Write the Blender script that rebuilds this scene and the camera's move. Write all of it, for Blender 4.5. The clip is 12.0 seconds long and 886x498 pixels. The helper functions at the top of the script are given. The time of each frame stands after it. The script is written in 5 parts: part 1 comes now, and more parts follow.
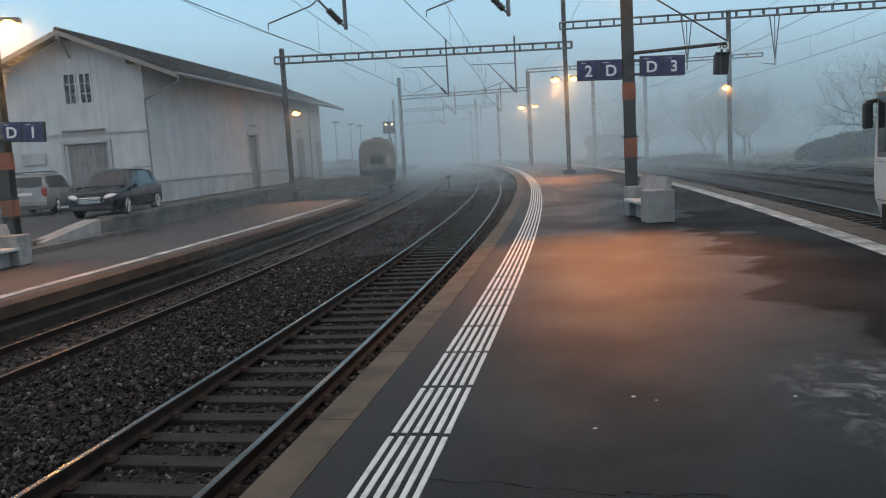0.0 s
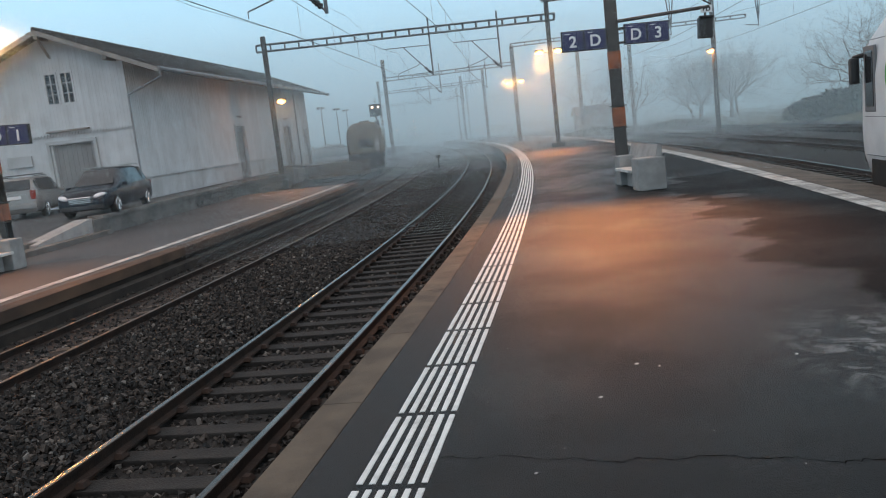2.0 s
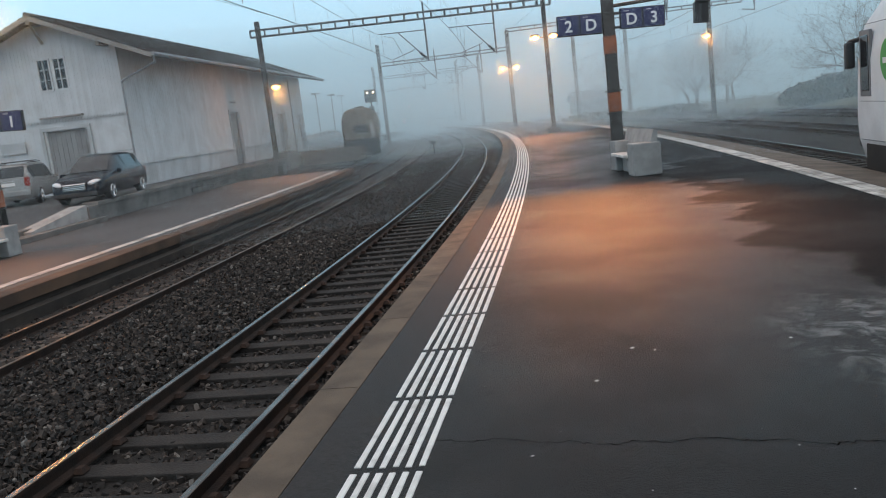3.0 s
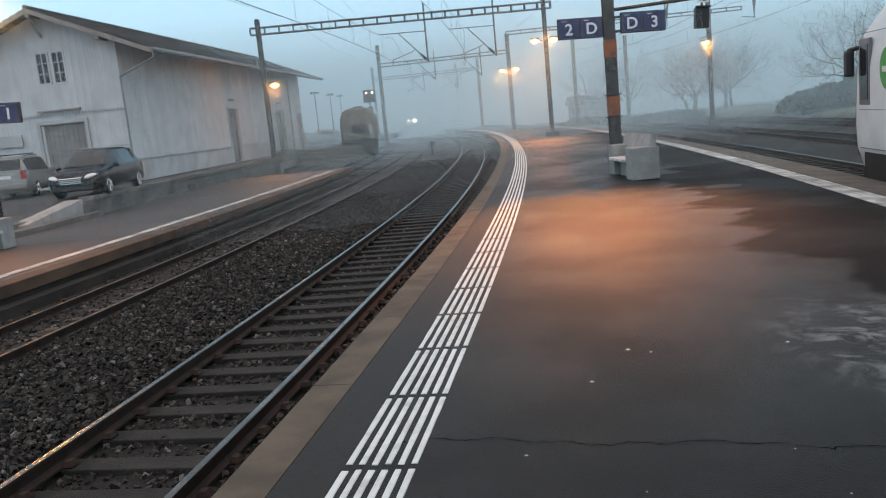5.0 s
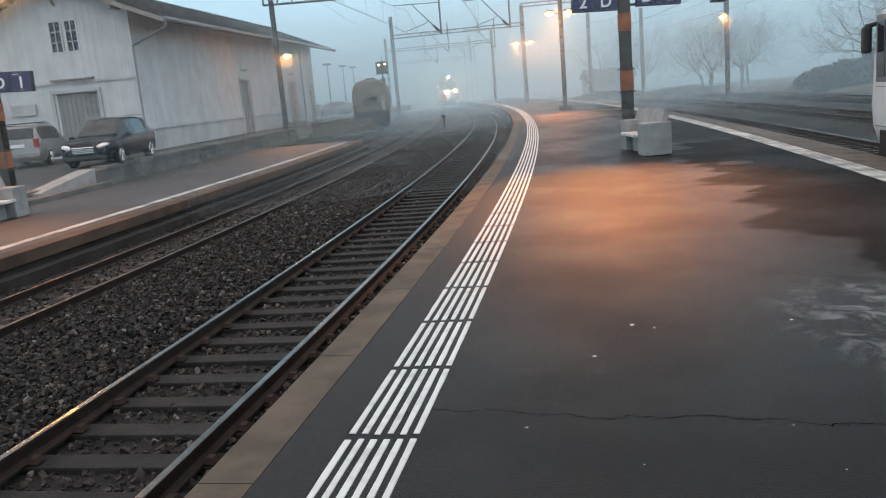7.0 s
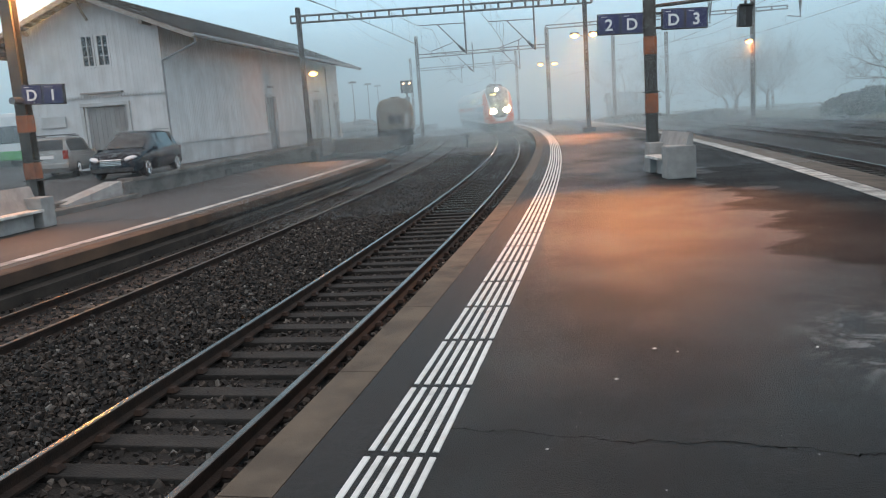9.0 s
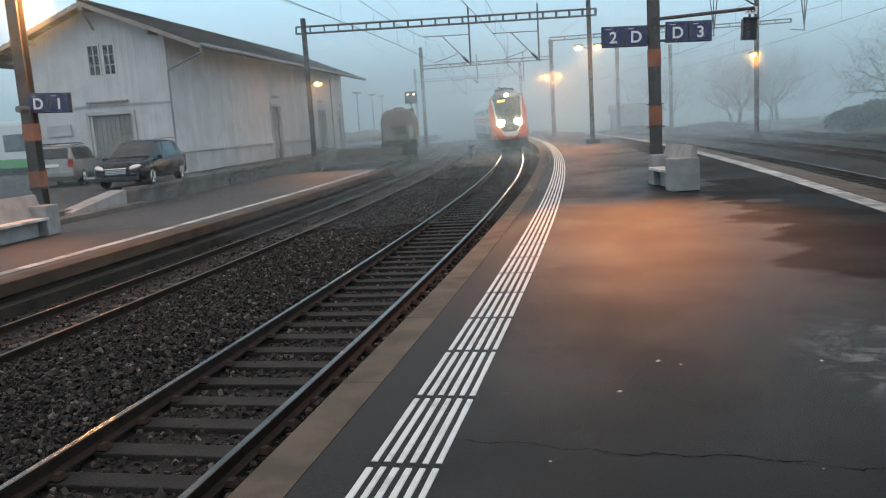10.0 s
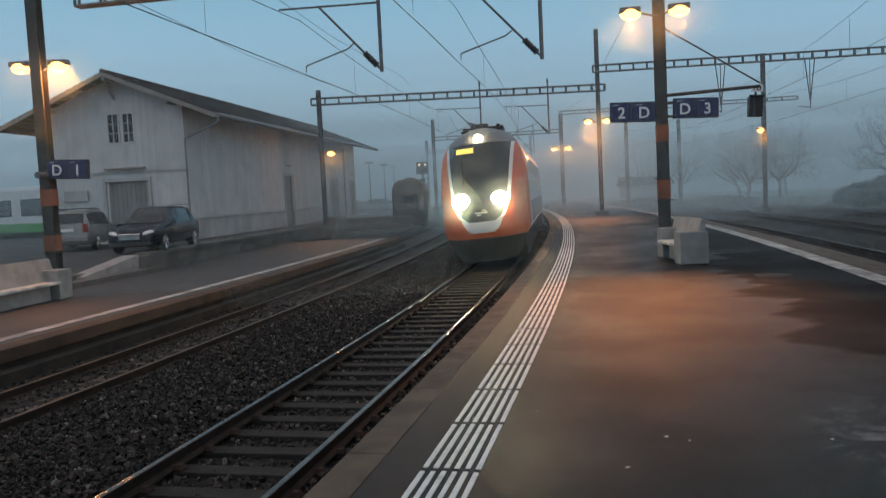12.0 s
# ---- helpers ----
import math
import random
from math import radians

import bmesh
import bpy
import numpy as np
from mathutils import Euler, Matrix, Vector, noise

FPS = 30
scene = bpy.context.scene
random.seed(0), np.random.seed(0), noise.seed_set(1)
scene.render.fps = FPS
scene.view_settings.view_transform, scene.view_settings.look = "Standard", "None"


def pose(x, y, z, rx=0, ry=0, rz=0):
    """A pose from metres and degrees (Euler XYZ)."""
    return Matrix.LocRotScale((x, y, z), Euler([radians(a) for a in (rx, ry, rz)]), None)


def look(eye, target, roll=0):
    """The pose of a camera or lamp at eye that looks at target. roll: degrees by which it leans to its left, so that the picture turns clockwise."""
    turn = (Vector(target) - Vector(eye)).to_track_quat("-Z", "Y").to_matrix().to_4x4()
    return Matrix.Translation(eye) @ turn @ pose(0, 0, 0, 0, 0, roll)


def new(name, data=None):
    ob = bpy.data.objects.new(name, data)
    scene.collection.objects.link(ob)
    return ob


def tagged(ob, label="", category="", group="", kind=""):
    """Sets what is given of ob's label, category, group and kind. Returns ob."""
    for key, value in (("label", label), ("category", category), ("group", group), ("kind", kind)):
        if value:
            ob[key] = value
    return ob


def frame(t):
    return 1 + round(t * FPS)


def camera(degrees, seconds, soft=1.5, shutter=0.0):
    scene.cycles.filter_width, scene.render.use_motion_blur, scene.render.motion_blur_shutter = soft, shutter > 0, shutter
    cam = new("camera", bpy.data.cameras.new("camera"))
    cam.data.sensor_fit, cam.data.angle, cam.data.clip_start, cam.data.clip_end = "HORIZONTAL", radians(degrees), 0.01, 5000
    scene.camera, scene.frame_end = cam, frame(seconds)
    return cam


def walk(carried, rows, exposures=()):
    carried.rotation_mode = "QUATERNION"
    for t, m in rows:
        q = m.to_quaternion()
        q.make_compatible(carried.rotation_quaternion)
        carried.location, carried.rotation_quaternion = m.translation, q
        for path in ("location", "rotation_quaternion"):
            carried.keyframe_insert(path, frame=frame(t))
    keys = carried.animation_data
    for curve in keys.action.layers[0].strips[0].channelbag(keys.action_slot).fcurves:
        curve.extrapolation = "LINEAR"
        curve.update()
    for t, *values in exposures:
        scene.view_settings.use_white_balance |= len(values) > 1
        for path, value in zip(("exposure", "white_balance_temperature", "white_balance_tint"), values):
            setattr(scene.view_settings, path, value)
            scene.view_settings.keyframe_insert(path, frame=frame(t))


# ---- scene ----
cam = camera(57.8, 12.0, soft=1.0, shutter=0.3)
PATH = [(0.0, 0.0, 0.0, 1.95, -6.96, 3.3, -2.52), (0.5, -0.0, 0.039, 1.937, -7.1, 4.101, -2.731), (1.0, -0.007, 0.023, 1.943, -7.295, 4.793, -2.955),
        (1.5, -0.013, 0.009, 1.948, -7.813, 5.731, -3.093), (2.0, -0.024, -0.003, 1.945, -8.466, 6.491, -3.401), (2.5, -0.021, 0.001, 1.931, -9.089, 6.531, -3.436),
        (3.0, -0.031, -0.018, 1.942, -9.503, 6.604, -3.737), (5.0, -0.038, 0.016, 1.903, -9.369, 5.502, -3.84), (5.5, -0.025, 0.021, 1.897, -9.568, 5.28, -3.795),
        (6.0, -0.014, 0.037, 1.896, -10.349, 5.218, -3.68), (6.5, -0.014, 0.005, 1.902, -10.749, 5.082, -3.441), (7.0, 0.002, -0.016, 1.904, -11.173, 4.932, -2.911),
        (9.0, -0.018, -0.017, 1.901, -9.696, 3.944, -1.254), (9.5, -0.03, -0.027, 1.909, -9.328, 3.756, -1.051), (10.0, -0.026, -0.025, 1.905, -8.921, 3.59, -0.978),
        (10.5, -0.038, -0.057, 1.917, -8.569, 3.398, -1.026), (11.0, -0.027, -0.043, 1.915, -8.203, 3.261, -0.994), (11.5, -0.031, -0.067, 1.918, -7.538, 3.137, -1.001),
        (12.0, -0.018, -0.081, 1.926, -3.953, 2.858, -0.216)]
walk(cam, [(t, pose(x, y, z, 90 + p, r, w)) for t, x, y, z, p, r, w in PATH],
     exposures=[(0.0, 0.34, 6600, 16), (2.5, 0.67, 6650, 16), (5.5, 0.77, 6700, 16), (7.0, 0.90, 6750, 16), (9.5, 0.80, 6750, 16), (10.5, 0.54, 6700, 16),
                (11.4, 0.28, 6650, 16), (12.0, -0.24, 6450, 16)])

# ---- world: dusk sky in fog ----
world = bpy.data.worlds.new("dusk_sky")
scene.world = world
world.use_nodes = True
wt = world.node_tree
wt.nodes.clear()
w_out = wt.nodes.new("ShaderNodeOutputWorld")
w_bg = wt.nodes.new("ShaderNodeBackground")
w_sky = wt.nodes.new("ShaderNodeTexSky")
w_sky.sky_type, w_sky.sun_disc = "NISHITA", False
w_sky.sun_elevation, w_sky.sun_rotation = radians(2.0), radians(150)
w_sky.dust_density = 4.0
w_mul = wt.nodes.new("ShaderNodeVectorMath")
w_mul.operation = "SCALE"
w_mul.inputs["Scale"].default_value = 0.03
w_tc = wt.nodes.new("ShaderNodeTexCoord")
w_sep = wt.nodes.new("ShaderNodeSeparateXYZ")
w_ramp = wt.nodes.new("ShaderNodeValToRGB")
w_ramp.color_ramp.elements[0].position, w_ramp.color_ramp.elements[0].color = 0.0, (0.475, 0.685, 0.81, 1)
w_ramp.color_ramp.elements[1].position, w_ramp.color_ramp.elements[1].color = 1.0, (0.52, 0.505, 0.49, 1)
for at, colour in ((0.10, (0.37, 0.60, 0.745, 1)), (0.26, (0.235, 0.49, 0.65, 1)), (0.52, (0.40, 0.475, 0.525, 1))):
    w_ramp.color_ramp.elements.new(at).color = colour
w_add = wt.nodes.new("ShaderNodeVectorMath")
w_add.operation = "ADD"
wt.links.new(w_tc.outputs["Generated"], w_sep.inputs[0])
wt.links.new(w_sep.outputs["Z"], w_ramp.inputs[0])
wt.links.new(w_sky.outputs[0], w_mul.inputs[0])
wt.links.new(w_mul.outputs[0], w_add.inputs[0])
wt.links.new(w_ramp.outputs[0], w_add.inputs[1])
wt.links.new(w_add.outputs[0], w_bg.inputs["Color"])
w_bg.inputs["Strength"].default_value = 1.0
wt.links.new(w_bg.outputs[0], w_out.inputs["Surface"])
sun = new("sun", bpy.data.lights.new("sun", "SUN"))
sun.data.energy, sun.data.angle, sun.data.color = 0.2, radians(60), (1.0, 0.93, 0.86)
sun.matrix_world = look((-20, -30, 60), (0, 10, 0))


# ---- materials ----
def mat(name, c1, c2=None, rough=0.7, metal=0.0, scale=6.0, fine=60.0, bump=0.2, rand=0.0, spec=0.5, lo=0.35, hi=0.65, island=False):
    """Two-scale noise mixes c1 and c2; a fine noise gives the relief."""
    m = bpy.data.materials.new(name)
    m.use_nodes = True
    nt = m.node_tree
    b = nt.nodes["Principled BSDF"]
    b.inputs["Roughness"].default_value, b.inputs["Metallic"].default_value = rough, metal
    b.inputs["Specular IOR Level"].default_value = spec
    c2 = c2 or tuple(x * 0.7 for x in c1)
    tc = nt.nodes.new("ShaderNodeTexCoord")
    n1 = nt.nodes.new("ShaderNodeTexNoise")
    n1.inputs["Scale"].default_value, n1.inputs["Detail"].default_value = scale, 6
    n2 = nt.nodes.new("ShaderNodeTexNoise")
    n2.inputs["Scale"].default_value, n2.inputs["Detail"].default_value = fine, 4
    mixn = nt.nodes.new("ShaderNodeMath")
    mixn.operation = "MULTIPLY_ADD"
    mixn.inputs[1].default_value = 0.35
    rp = nt.nodes.new("ShaderNodeMapRange")
    rp.inputs["From Min"].default_value, rp.inputs["From Max"].default_value = lo + 0.17, hi + 0.17
    mx = nt.nodes.new("ShaderNodeMixRGB")
    mx.inputs[1].default_value, mx.inputs[2].default_value = (*c1, 1), (*c2, 1)
    L = nt.links.new
    L(tc.outputs["Object"], n1.inputs["Vector"])
    L(tc.outputs["Object"], n2.inputs["Vector"])
    L(n2.outputs["Fac"], mixn.inputs[0])
    L(n1.outputs["Fac"], mixn.inputs[2])
    L(mixn.outputs[0], rp.inputs["Value"])
    L(rp.outputs[0], mx.inputs[0])
    col = mx.outputs[0]
    if rand:
        oi = nt.nodes.new("ShaderNodeNewGeometry" if island else "ShaderNodeObjectInfo")
        rr = nt.nodes.new("ShaderNodeMapRange")
        rr.inputs["To Min"].default_value, rr.inputs["To Max"].default_value = 1 - rand, 1 + rand
        hv = nt.nodes.new("ShaderNodeVectorMath")
        hv.operation = "SCALE"
        L(oi.outputs["Random Per Island" if island else "Random"], rr.inputs["Value"])
        L(col, hv.inputs[0])
        L(rr.outputs[0], hv.inputs["Scale"])
        col = hv.outputs[0]
    L(col, b.inputs["Base Color"])
    if bump:
        bp = nt.nodes.new("ShaderNodeBump")
        bp.inputs["Strength"].default_value, bp.inputs["Distance"].default_value = bump, 0.02
        L(n2.outputs["Fac"], bp.inputs["Height"])
        L(bp.outputs[0], b.inputs["Normal"])
    return m


def glow(name, colour, strength):
    m = bpy.data.materials.new(name)
    m.use_nodes = True
    b = m.node_tree.nodes["Principled BSDF"]
    b.inputs["Base Color"].default_value = (*colour, 1)
    b.inputs["Emission Color"].default_value = (*colour, 1)
    b.inputs["Emission Strength"].default_value = strength
    return m


def asphalt_wet():
    """Platform asphalt: a damp sheen that ends in a ragged edge against a dull part, its base colour darkened where
    lamp light is missing, and pale dried salt.
    """
    m = mat("platform_asphalt", (0.004, 0.0036, 0.0033), (0.0125, 0.0112, 0.0104), 0.5, 0, 24.0, 120, 1.0)
    nt = m.node_tree
    b = nt.nodes["Principled BSDF"]
    L = nt.links.new

    def node(kind, **values):
        n = nt.nodes.new("ShaderNode" + kind)
        for k, v in values.items():
            n.inputs[k].default_value = v
        return n

    def math_node(op, x, y, z=None):
        n = nt.nodes.new("ShaderNodeMath")
        n.operation = op
        for i, v in enumerate((x, y, z)):
            if v is None:
                continue
            if isinstance(v, (int, float)):
                n.inputs[i].default_value = v
            else:
                L(v, n.inputs[i])
        return n.outputs[0]

    def ramp(v, lo, hi, out0=0.0, out1=1.0, smooth=True):
        n = node("MapRange", **{"From Min": lo, "From Max": hi, "To Min": out0, "To Max": out1})
        if smooth:
            n.interpolation_type = "SMOOTHSTEP"
        L(v, n.inputs["Value"])
        return n.outputs[0]
    tc = nt.nodes.new("ShaderNodeTexCoord")
    sx = nt.nodes.new("ShaderNodeSeparateXYZ")
    L(tc.outputs["Object"], sx.inputs[0])
    mp = node("Mapping", Scale=(0.16, 0.62, 1.0))
    L(tc.outputs["Object"], mp.inputs[0])
    teeth = node("TexNoise", Scale=1.0, Detail=5.0, Distortion=0.4)
    L(mp.outputs[0], teeth.inputs["Vector"])
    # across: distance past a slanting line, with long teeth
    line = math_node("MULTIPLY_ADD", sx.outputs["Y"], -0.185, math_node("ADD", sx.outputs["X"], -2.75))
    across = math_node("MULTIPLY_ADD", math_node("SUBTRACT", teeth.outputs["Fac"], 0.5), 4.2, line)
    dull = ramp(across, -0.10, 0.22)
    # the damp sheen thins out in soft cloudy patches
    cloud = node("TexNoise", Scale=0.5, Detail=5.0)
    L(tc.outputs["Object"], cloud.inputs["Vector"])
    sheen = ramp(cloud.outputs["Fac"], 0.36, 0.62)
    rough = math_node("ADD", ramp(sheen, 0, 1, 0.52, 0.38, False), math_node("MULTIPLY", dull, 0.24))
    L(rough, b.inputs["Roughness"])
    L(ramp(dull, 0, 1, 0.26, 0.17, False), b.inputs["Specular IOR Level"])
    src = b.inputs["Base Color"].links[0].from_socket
    # base colour darkened and cooled there, imitating less orange lamp light
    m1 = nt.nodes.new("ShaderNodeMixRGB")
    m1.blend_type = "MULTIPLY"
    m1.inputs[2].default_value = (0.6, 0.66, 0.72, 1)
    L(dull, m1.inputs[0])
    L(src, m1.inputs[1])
    # dried salt
    salt = node("TexNoise", Scale=3.4, Detail=14.0, Roughness=0.72, Distortion=0.6)
    L(tc.outputs["Object"], salt.inputs["Vector"])
    px, py = math_node("SUBTRACT", sx.outputs["X"], 3.6), math_node("SUBTRACT", sx.outputs["Y"], 5.2)
    far = math_node("SQRT", math_node("ADD", math_node("MULTIPLY", px, px), math_node("MULTIPLY", math_node("MULTIPLY", py, py), 0.35)), 0.0)
    spot = math_node("MULTIPLY", ramp(far, 0.3, 1.2, 1.0, 0.0), ramp(salt.outputs["Fac"], 0.47, 0.63))
    m2 = nt.nodes.new("ShaderNodeMixRGB")
    m2.inputs[2].default_value = (0.26, 0.26, 0.255, 1)
    L(math_node("MULTIPLY", spot, 0.95), m2.inputs[0])
    L(m1.outputs[0], m2.inputs[1])
    # pale grit in the surface
    grit = node("TexVoronoi", Scale=42.0)
    L(tc.outputs["Object"], grit.inputs["Vector"])
    m3 = nt.nodes.new("ShaderNodeMixRGB")
    m3.inputs[2].default_value = (0.15, 0.15, 0.15, 1)
    L(ramp(grit.outputs["Distance"], 0.05, 0.17, 0.5, 0.0), m3.inputs[0])
    L(m2.outputs[0], m3.inputs[1])
    L(m3.outputs[0], b.inputs["Base Color"])
    return m


def ballast_stone():
    """Dark brown broken stone, each of its own shade, one in twenty pale."""
    m = mat("ballast_stones", (0.056, 0.043, 0.035), (0.009, 0.0066, 0.0054), 0.8, 0, 5, 50, 0.4, 0.95, island=True)
    nt = m.node_tree
    b = nt.nodes["Principled BSDF"]
    src = b.inputs["Base Color"].links[0].from_socket
    geo = nt.nodes.new("ShaderNodeNewGeometry")
    few = nt.nodes.new("ShaderNodeMapRange")
    few.inputs["From Min"].default_value, few.inputs["From Max"].default_value = 0.93, 0.99
    few.inputs["To Max"].default_value = 0.8
    mx = nt.nodes.new("ShaderNodeMixRGB")
    mx.inputs[2].default_value = (0.21, 0.19, 0.17, 1)
    nt.links.new(geo.outputs["Random Per Island"], few.inputs["Value"])
    nt.links.new(few.outputs[0], mx.inputs[0])
    nt.links.new(src, mx.inputs[1])
    nt.links.new(mx.outputs[0], b.inputs["Base Color"])
    return m


M = {
    "asphalt": asphalt_wet(),
    "asphalt_dark": mat("asphalt_band", (0.008, 0.0073, 0.007), (0.023, 0.021, 0.02), 0.55, 0, 24.0, 120, 0.9, spec=0.34),
    "yard": mat("yard_asphalt", (0.038, 0.038, 0.039), (0.06, 0.059, 0.058), 0.65, 0, 0.5, 160, 0.3),
    "kerb": mat("kerb_concrete", (0.17, 0.125, 0.088), (0.095, 0.07, 0.05), 0.85, 0, 2.6, 110, 0.7, 0.12),
    "concrete": mat("concrete", (0.36, 0.36, 0.35), (0.25, 0.25, 0.245), 0.85, 0, 2.5, 120, 0.3, 0.06),
    "concrete_dark": mat("weathered_concrete", (0.17, 0.165, 0.155), (0.08, 0.078, 0.072), 0.9, 0, 1.2, 70, 0.6),
    "rust_ledge": mat("rust_stained_edge", (0.12, 0.072, 0.045), (0.06, 0.038, 0.027), 0.9, 0, 1.2, 90, 0.5),
    "white_paint": mat("white_marking", (0.78, 0.775, 0.75), (0.50, 0.49, 0.47), 0.6, 0, 6, 140, 0.25, 0.06, lo=0.5, hi=0.8),
    "white_worn": mat("worn_white_line", (0.72, 0.71, 0.68), (0.38, 0.36, 0.34), 0.7, 0, 3, 60, 0.3, lo=0.4, hi=0.7),
    "ballast": mat("ballast_bed", (0.018, 0.0145, 0.012), (0.008, 0.0065, 0.0055), 0.95, 0, 16, 45, 1.0),
    "stone": ballast_stone(),
    "sleeper": mat("sleeper_wood", (0.009, 0.007, 0.0058), (0.024, 0.0195, 0.016), 0.85, 0, 3, 40, 0.7, 0.2),
    "sleeper_grey": mat("sleeper_grey", (0.085, 0.07, 0.058), (0.04, 0.033, 0.027), 0.9, 0, 3, 40, 0.6, 0.2),
    "rail_web": mat("rusty_rail", (0.034, 0.018, 0.012), (0.014, 0.0085, 0.006), 0.8, 0.2, 6, 60, 0.4),
    "rail_head": mat("polished_rail_head", (0.19, 0.165, 0.145), (0.10, 0.082, 0.07), 0.27, 1.0, 2, 60, 0.05),
    "rail_dull": mat("dull_rail_head", (0.09, 0.064, 0.05), (0.05, 0.034, 0.026), 0.45, 0.8, 2, 60, 0.1),
    "clip": mat("rail_clip", (0.055, 0.03, 0.02), (0.03, 0.018, 0.014), 0.8, 0.3, 9, 60, 0.3),
    "mast": mat("mast_steel", (0.085, 0.08, 0.075), (0.05, 0.046, 0.042), 0.65, 0.3, 3, 50, 0.2),
    "galv": mat("galvanised_steel", (0.17, 0.19, 0.20), (0.12, 0.13, 0.14), 0.6, 0.4, 3, 60, 0.1),
    "orange": mat("orange_band", (0.36, 0.105, 0.04), (0.17, 0.065, 0.035), 0.6, 0, 4, 50, 0.1),
    "sign_blue": mat("sign_blue", (0.028, 0.03, 0.11), (0.022, 0.024, 0.085), 0.4, 0, 2, 40, 0.0),
    "sign_white": mat("sign_white", (0.8, 0.8, 0.8), (0.7, 0.7, 0.7), 0.5, 0, 2, 40, 0.0),
    "black": mat("black_plastic", (0.015, 0.015, 0.016), (0.022, 0.022, 0.022), 0.5, 0, 5, 60, 0.05),
    "rubber": mat("tyre_rubber", (0.018, 0.018, 0.018), (0.03, 0.03, 0.03), 0.85, 0, 5, 60, 0.2),
    "boards": mat("white_boarding", (0.60, 0.62, 0.63), (0.50, 0.515, 0.52), 0.75, 0, 1.1, 40, 0.3, 0.05),
    "boards_low": mat("weathered_boarding", (0.52, 0.535, 0.54), (0.40, 0.41, 0.41), 0.8, 0, 0.9, 30, 0.3, 0.06),
    "door_grey": mat("grey_door", (0.27, 0.265, 0.26), (0.20, 0.195, 0.19), 0.75, 0, 2, 40, 0.2, 0.06),
    "roof": mat("roof_tiles", (0.075, 0.06, 0.052), (0.045, 0.038, 0.034), 0.85, 0, 1.5, 25, 0.5, 0.3),
    # plain dark brown mix for the side platform's face
    "face_dark": mat("dark_brown_concrete", (0.045, 0.035, 0.028), (0.017, 0.0135, 0.011), 0.9, 0, 1.6, 60, 0.6),
    "far_line": mat("dirty_white_line", (0.55, 0.54, 0.51), (0.26, 0.25, 0.235), 0.75, 0, 2.2, 50, 0.4, 0.15, lo=0.4, hi=0.62),
    "timber": mat("eave_timber", (0.33, 0.30, 0.27), (0.22, 0.20, 0.18), 0.8, 0, 3, 40, 0.3),
    "gutter": mat("gutter_zinc", (0.27, 0.275, 0.28), (0.2, 0.205, 0.21), 0.5, 0.3, 3, 40, 0.1),
    "masonry": mat("wall_masonry", (0.17, 0.165, 0.155), (0.09, 0.088, 0.082), 0.9, 0, 2, 40, 0.7, 0.3),
    "crack": mat("crack_dirt", (0.004, 0.004, 0.004), (0.008, 0.007, 0.006), 1.0, 0, 9, 60, 0.0, spec=0.0),
    "glass": mat("dark_glass", (0.02, 0.022, 0.025), (0.03, 0.032, 0.035), 0.08, 0, 1, 20, 0.0),
    "car_blue": mat("dark_blue_paint", (0.004, 0.006, 0.013), (0.005, 0.008, 0.015), 0.22, 0.0, 2, 40, 0.0, spec=0.3),
    # base colour greyed to stand in for reflected fog and headlight glare
    "screen": mat("windscreen_with_glare", (0.05, 0.056, 0.054), (0.035, 0.04, 0.039), 0.12, 0, 0.8, 20, 0.0),
    "silver": mat("silver_paint", (0.29, 0.285, 0.275), (0.23, 0.225, 0.215), 0.35, 0.5, 2, 40, 0.0),
    "chrome": mat("chrome", (0.7, 0.7, 0.7), (0.6, 0.6, 0.6), 0.2, 1.0, 3, 40, 0.0),
    "lamp_lens": mat("headlamp_lens", (0.75, 0.77, 0.8), (0.6, 0.6, 0.62), 0.15, 0.2, 8, 40, 0.0),
    "red_lens": mat("red_lens", (0.35, 0.05, 0.03), (0.25, 0.03, 0.02), 0.25, 0, 5, 40, 0.0),
    "train_red": mat("train_red_paint", (0.66, 0.125, 0.03), (0.56, 0.10, 0.026), 0.4, 0, 1.5, 30, 0.02),
    "train_white": mat("train_white_paint", (0.72, 0.72, 0.72), (0.62, 0.62, 0.62), 0.4, 0, 1.5, 30, 0.02),
    "train_grey": mat("train_grey_paint", (0.16, 0.165, 0.17), (0.12, 0.125, 0.13), 0.45, 0, 1.5, 30, 0.02),
    "train_under": mat("underframe_dirt", (0.022, 0.019, 0.016), (0.013, 0.012, 0.011), 0.85, 0, 4, 30, 0.3),
    "wagon": mat("wagon_brown_paint", (0.20, 0.175, 0.135), (0.13, 0.115, 0.09), 0.8, 0, 1.5, 20, 0.2),
    "green": mat("green_emblem", (0.07, 0.36, 0.08), (0.06, 0.30, 0.07), 0.5, 0, 2, 40, 0.0),
    "grass": mat("winter_grass", (0.11, 0.10, 0.055), (0.06, 0.065, 0.03), 0.95, 0, 0.7, 20, 1.0),
    "earth": mat("dirt_gravel", (0.15, 0.125, 0.10), (0.085, 0.07, 0.058), 0.95, 0, 1.5, 50, 0.8),
    "bark": mat("bare_branches", (0.16, 0.13, 0.105), (0.10, 0.082, 0.068), 0.9, 0, 8, 40, 0.3),
    "bush": mat("evergreen_leaves", (0.035, 0.045, 0.025), (0.05, 0.058, 0.032), 0.8, 0, 2, 30, 0.2, 0.4, island=True),
    "wire": mat("copper_wire", (0.05, 0.05, 0.05), (0.04, 0.04, 0.04), 0.6, 0.5, 2, 40, 0.0),
    "hut": mat("hut_wall", (0.2, 0.18, 0.16), (0.14, 0.13, 0.12), 0.85, 0, 1, 20, 0.2),
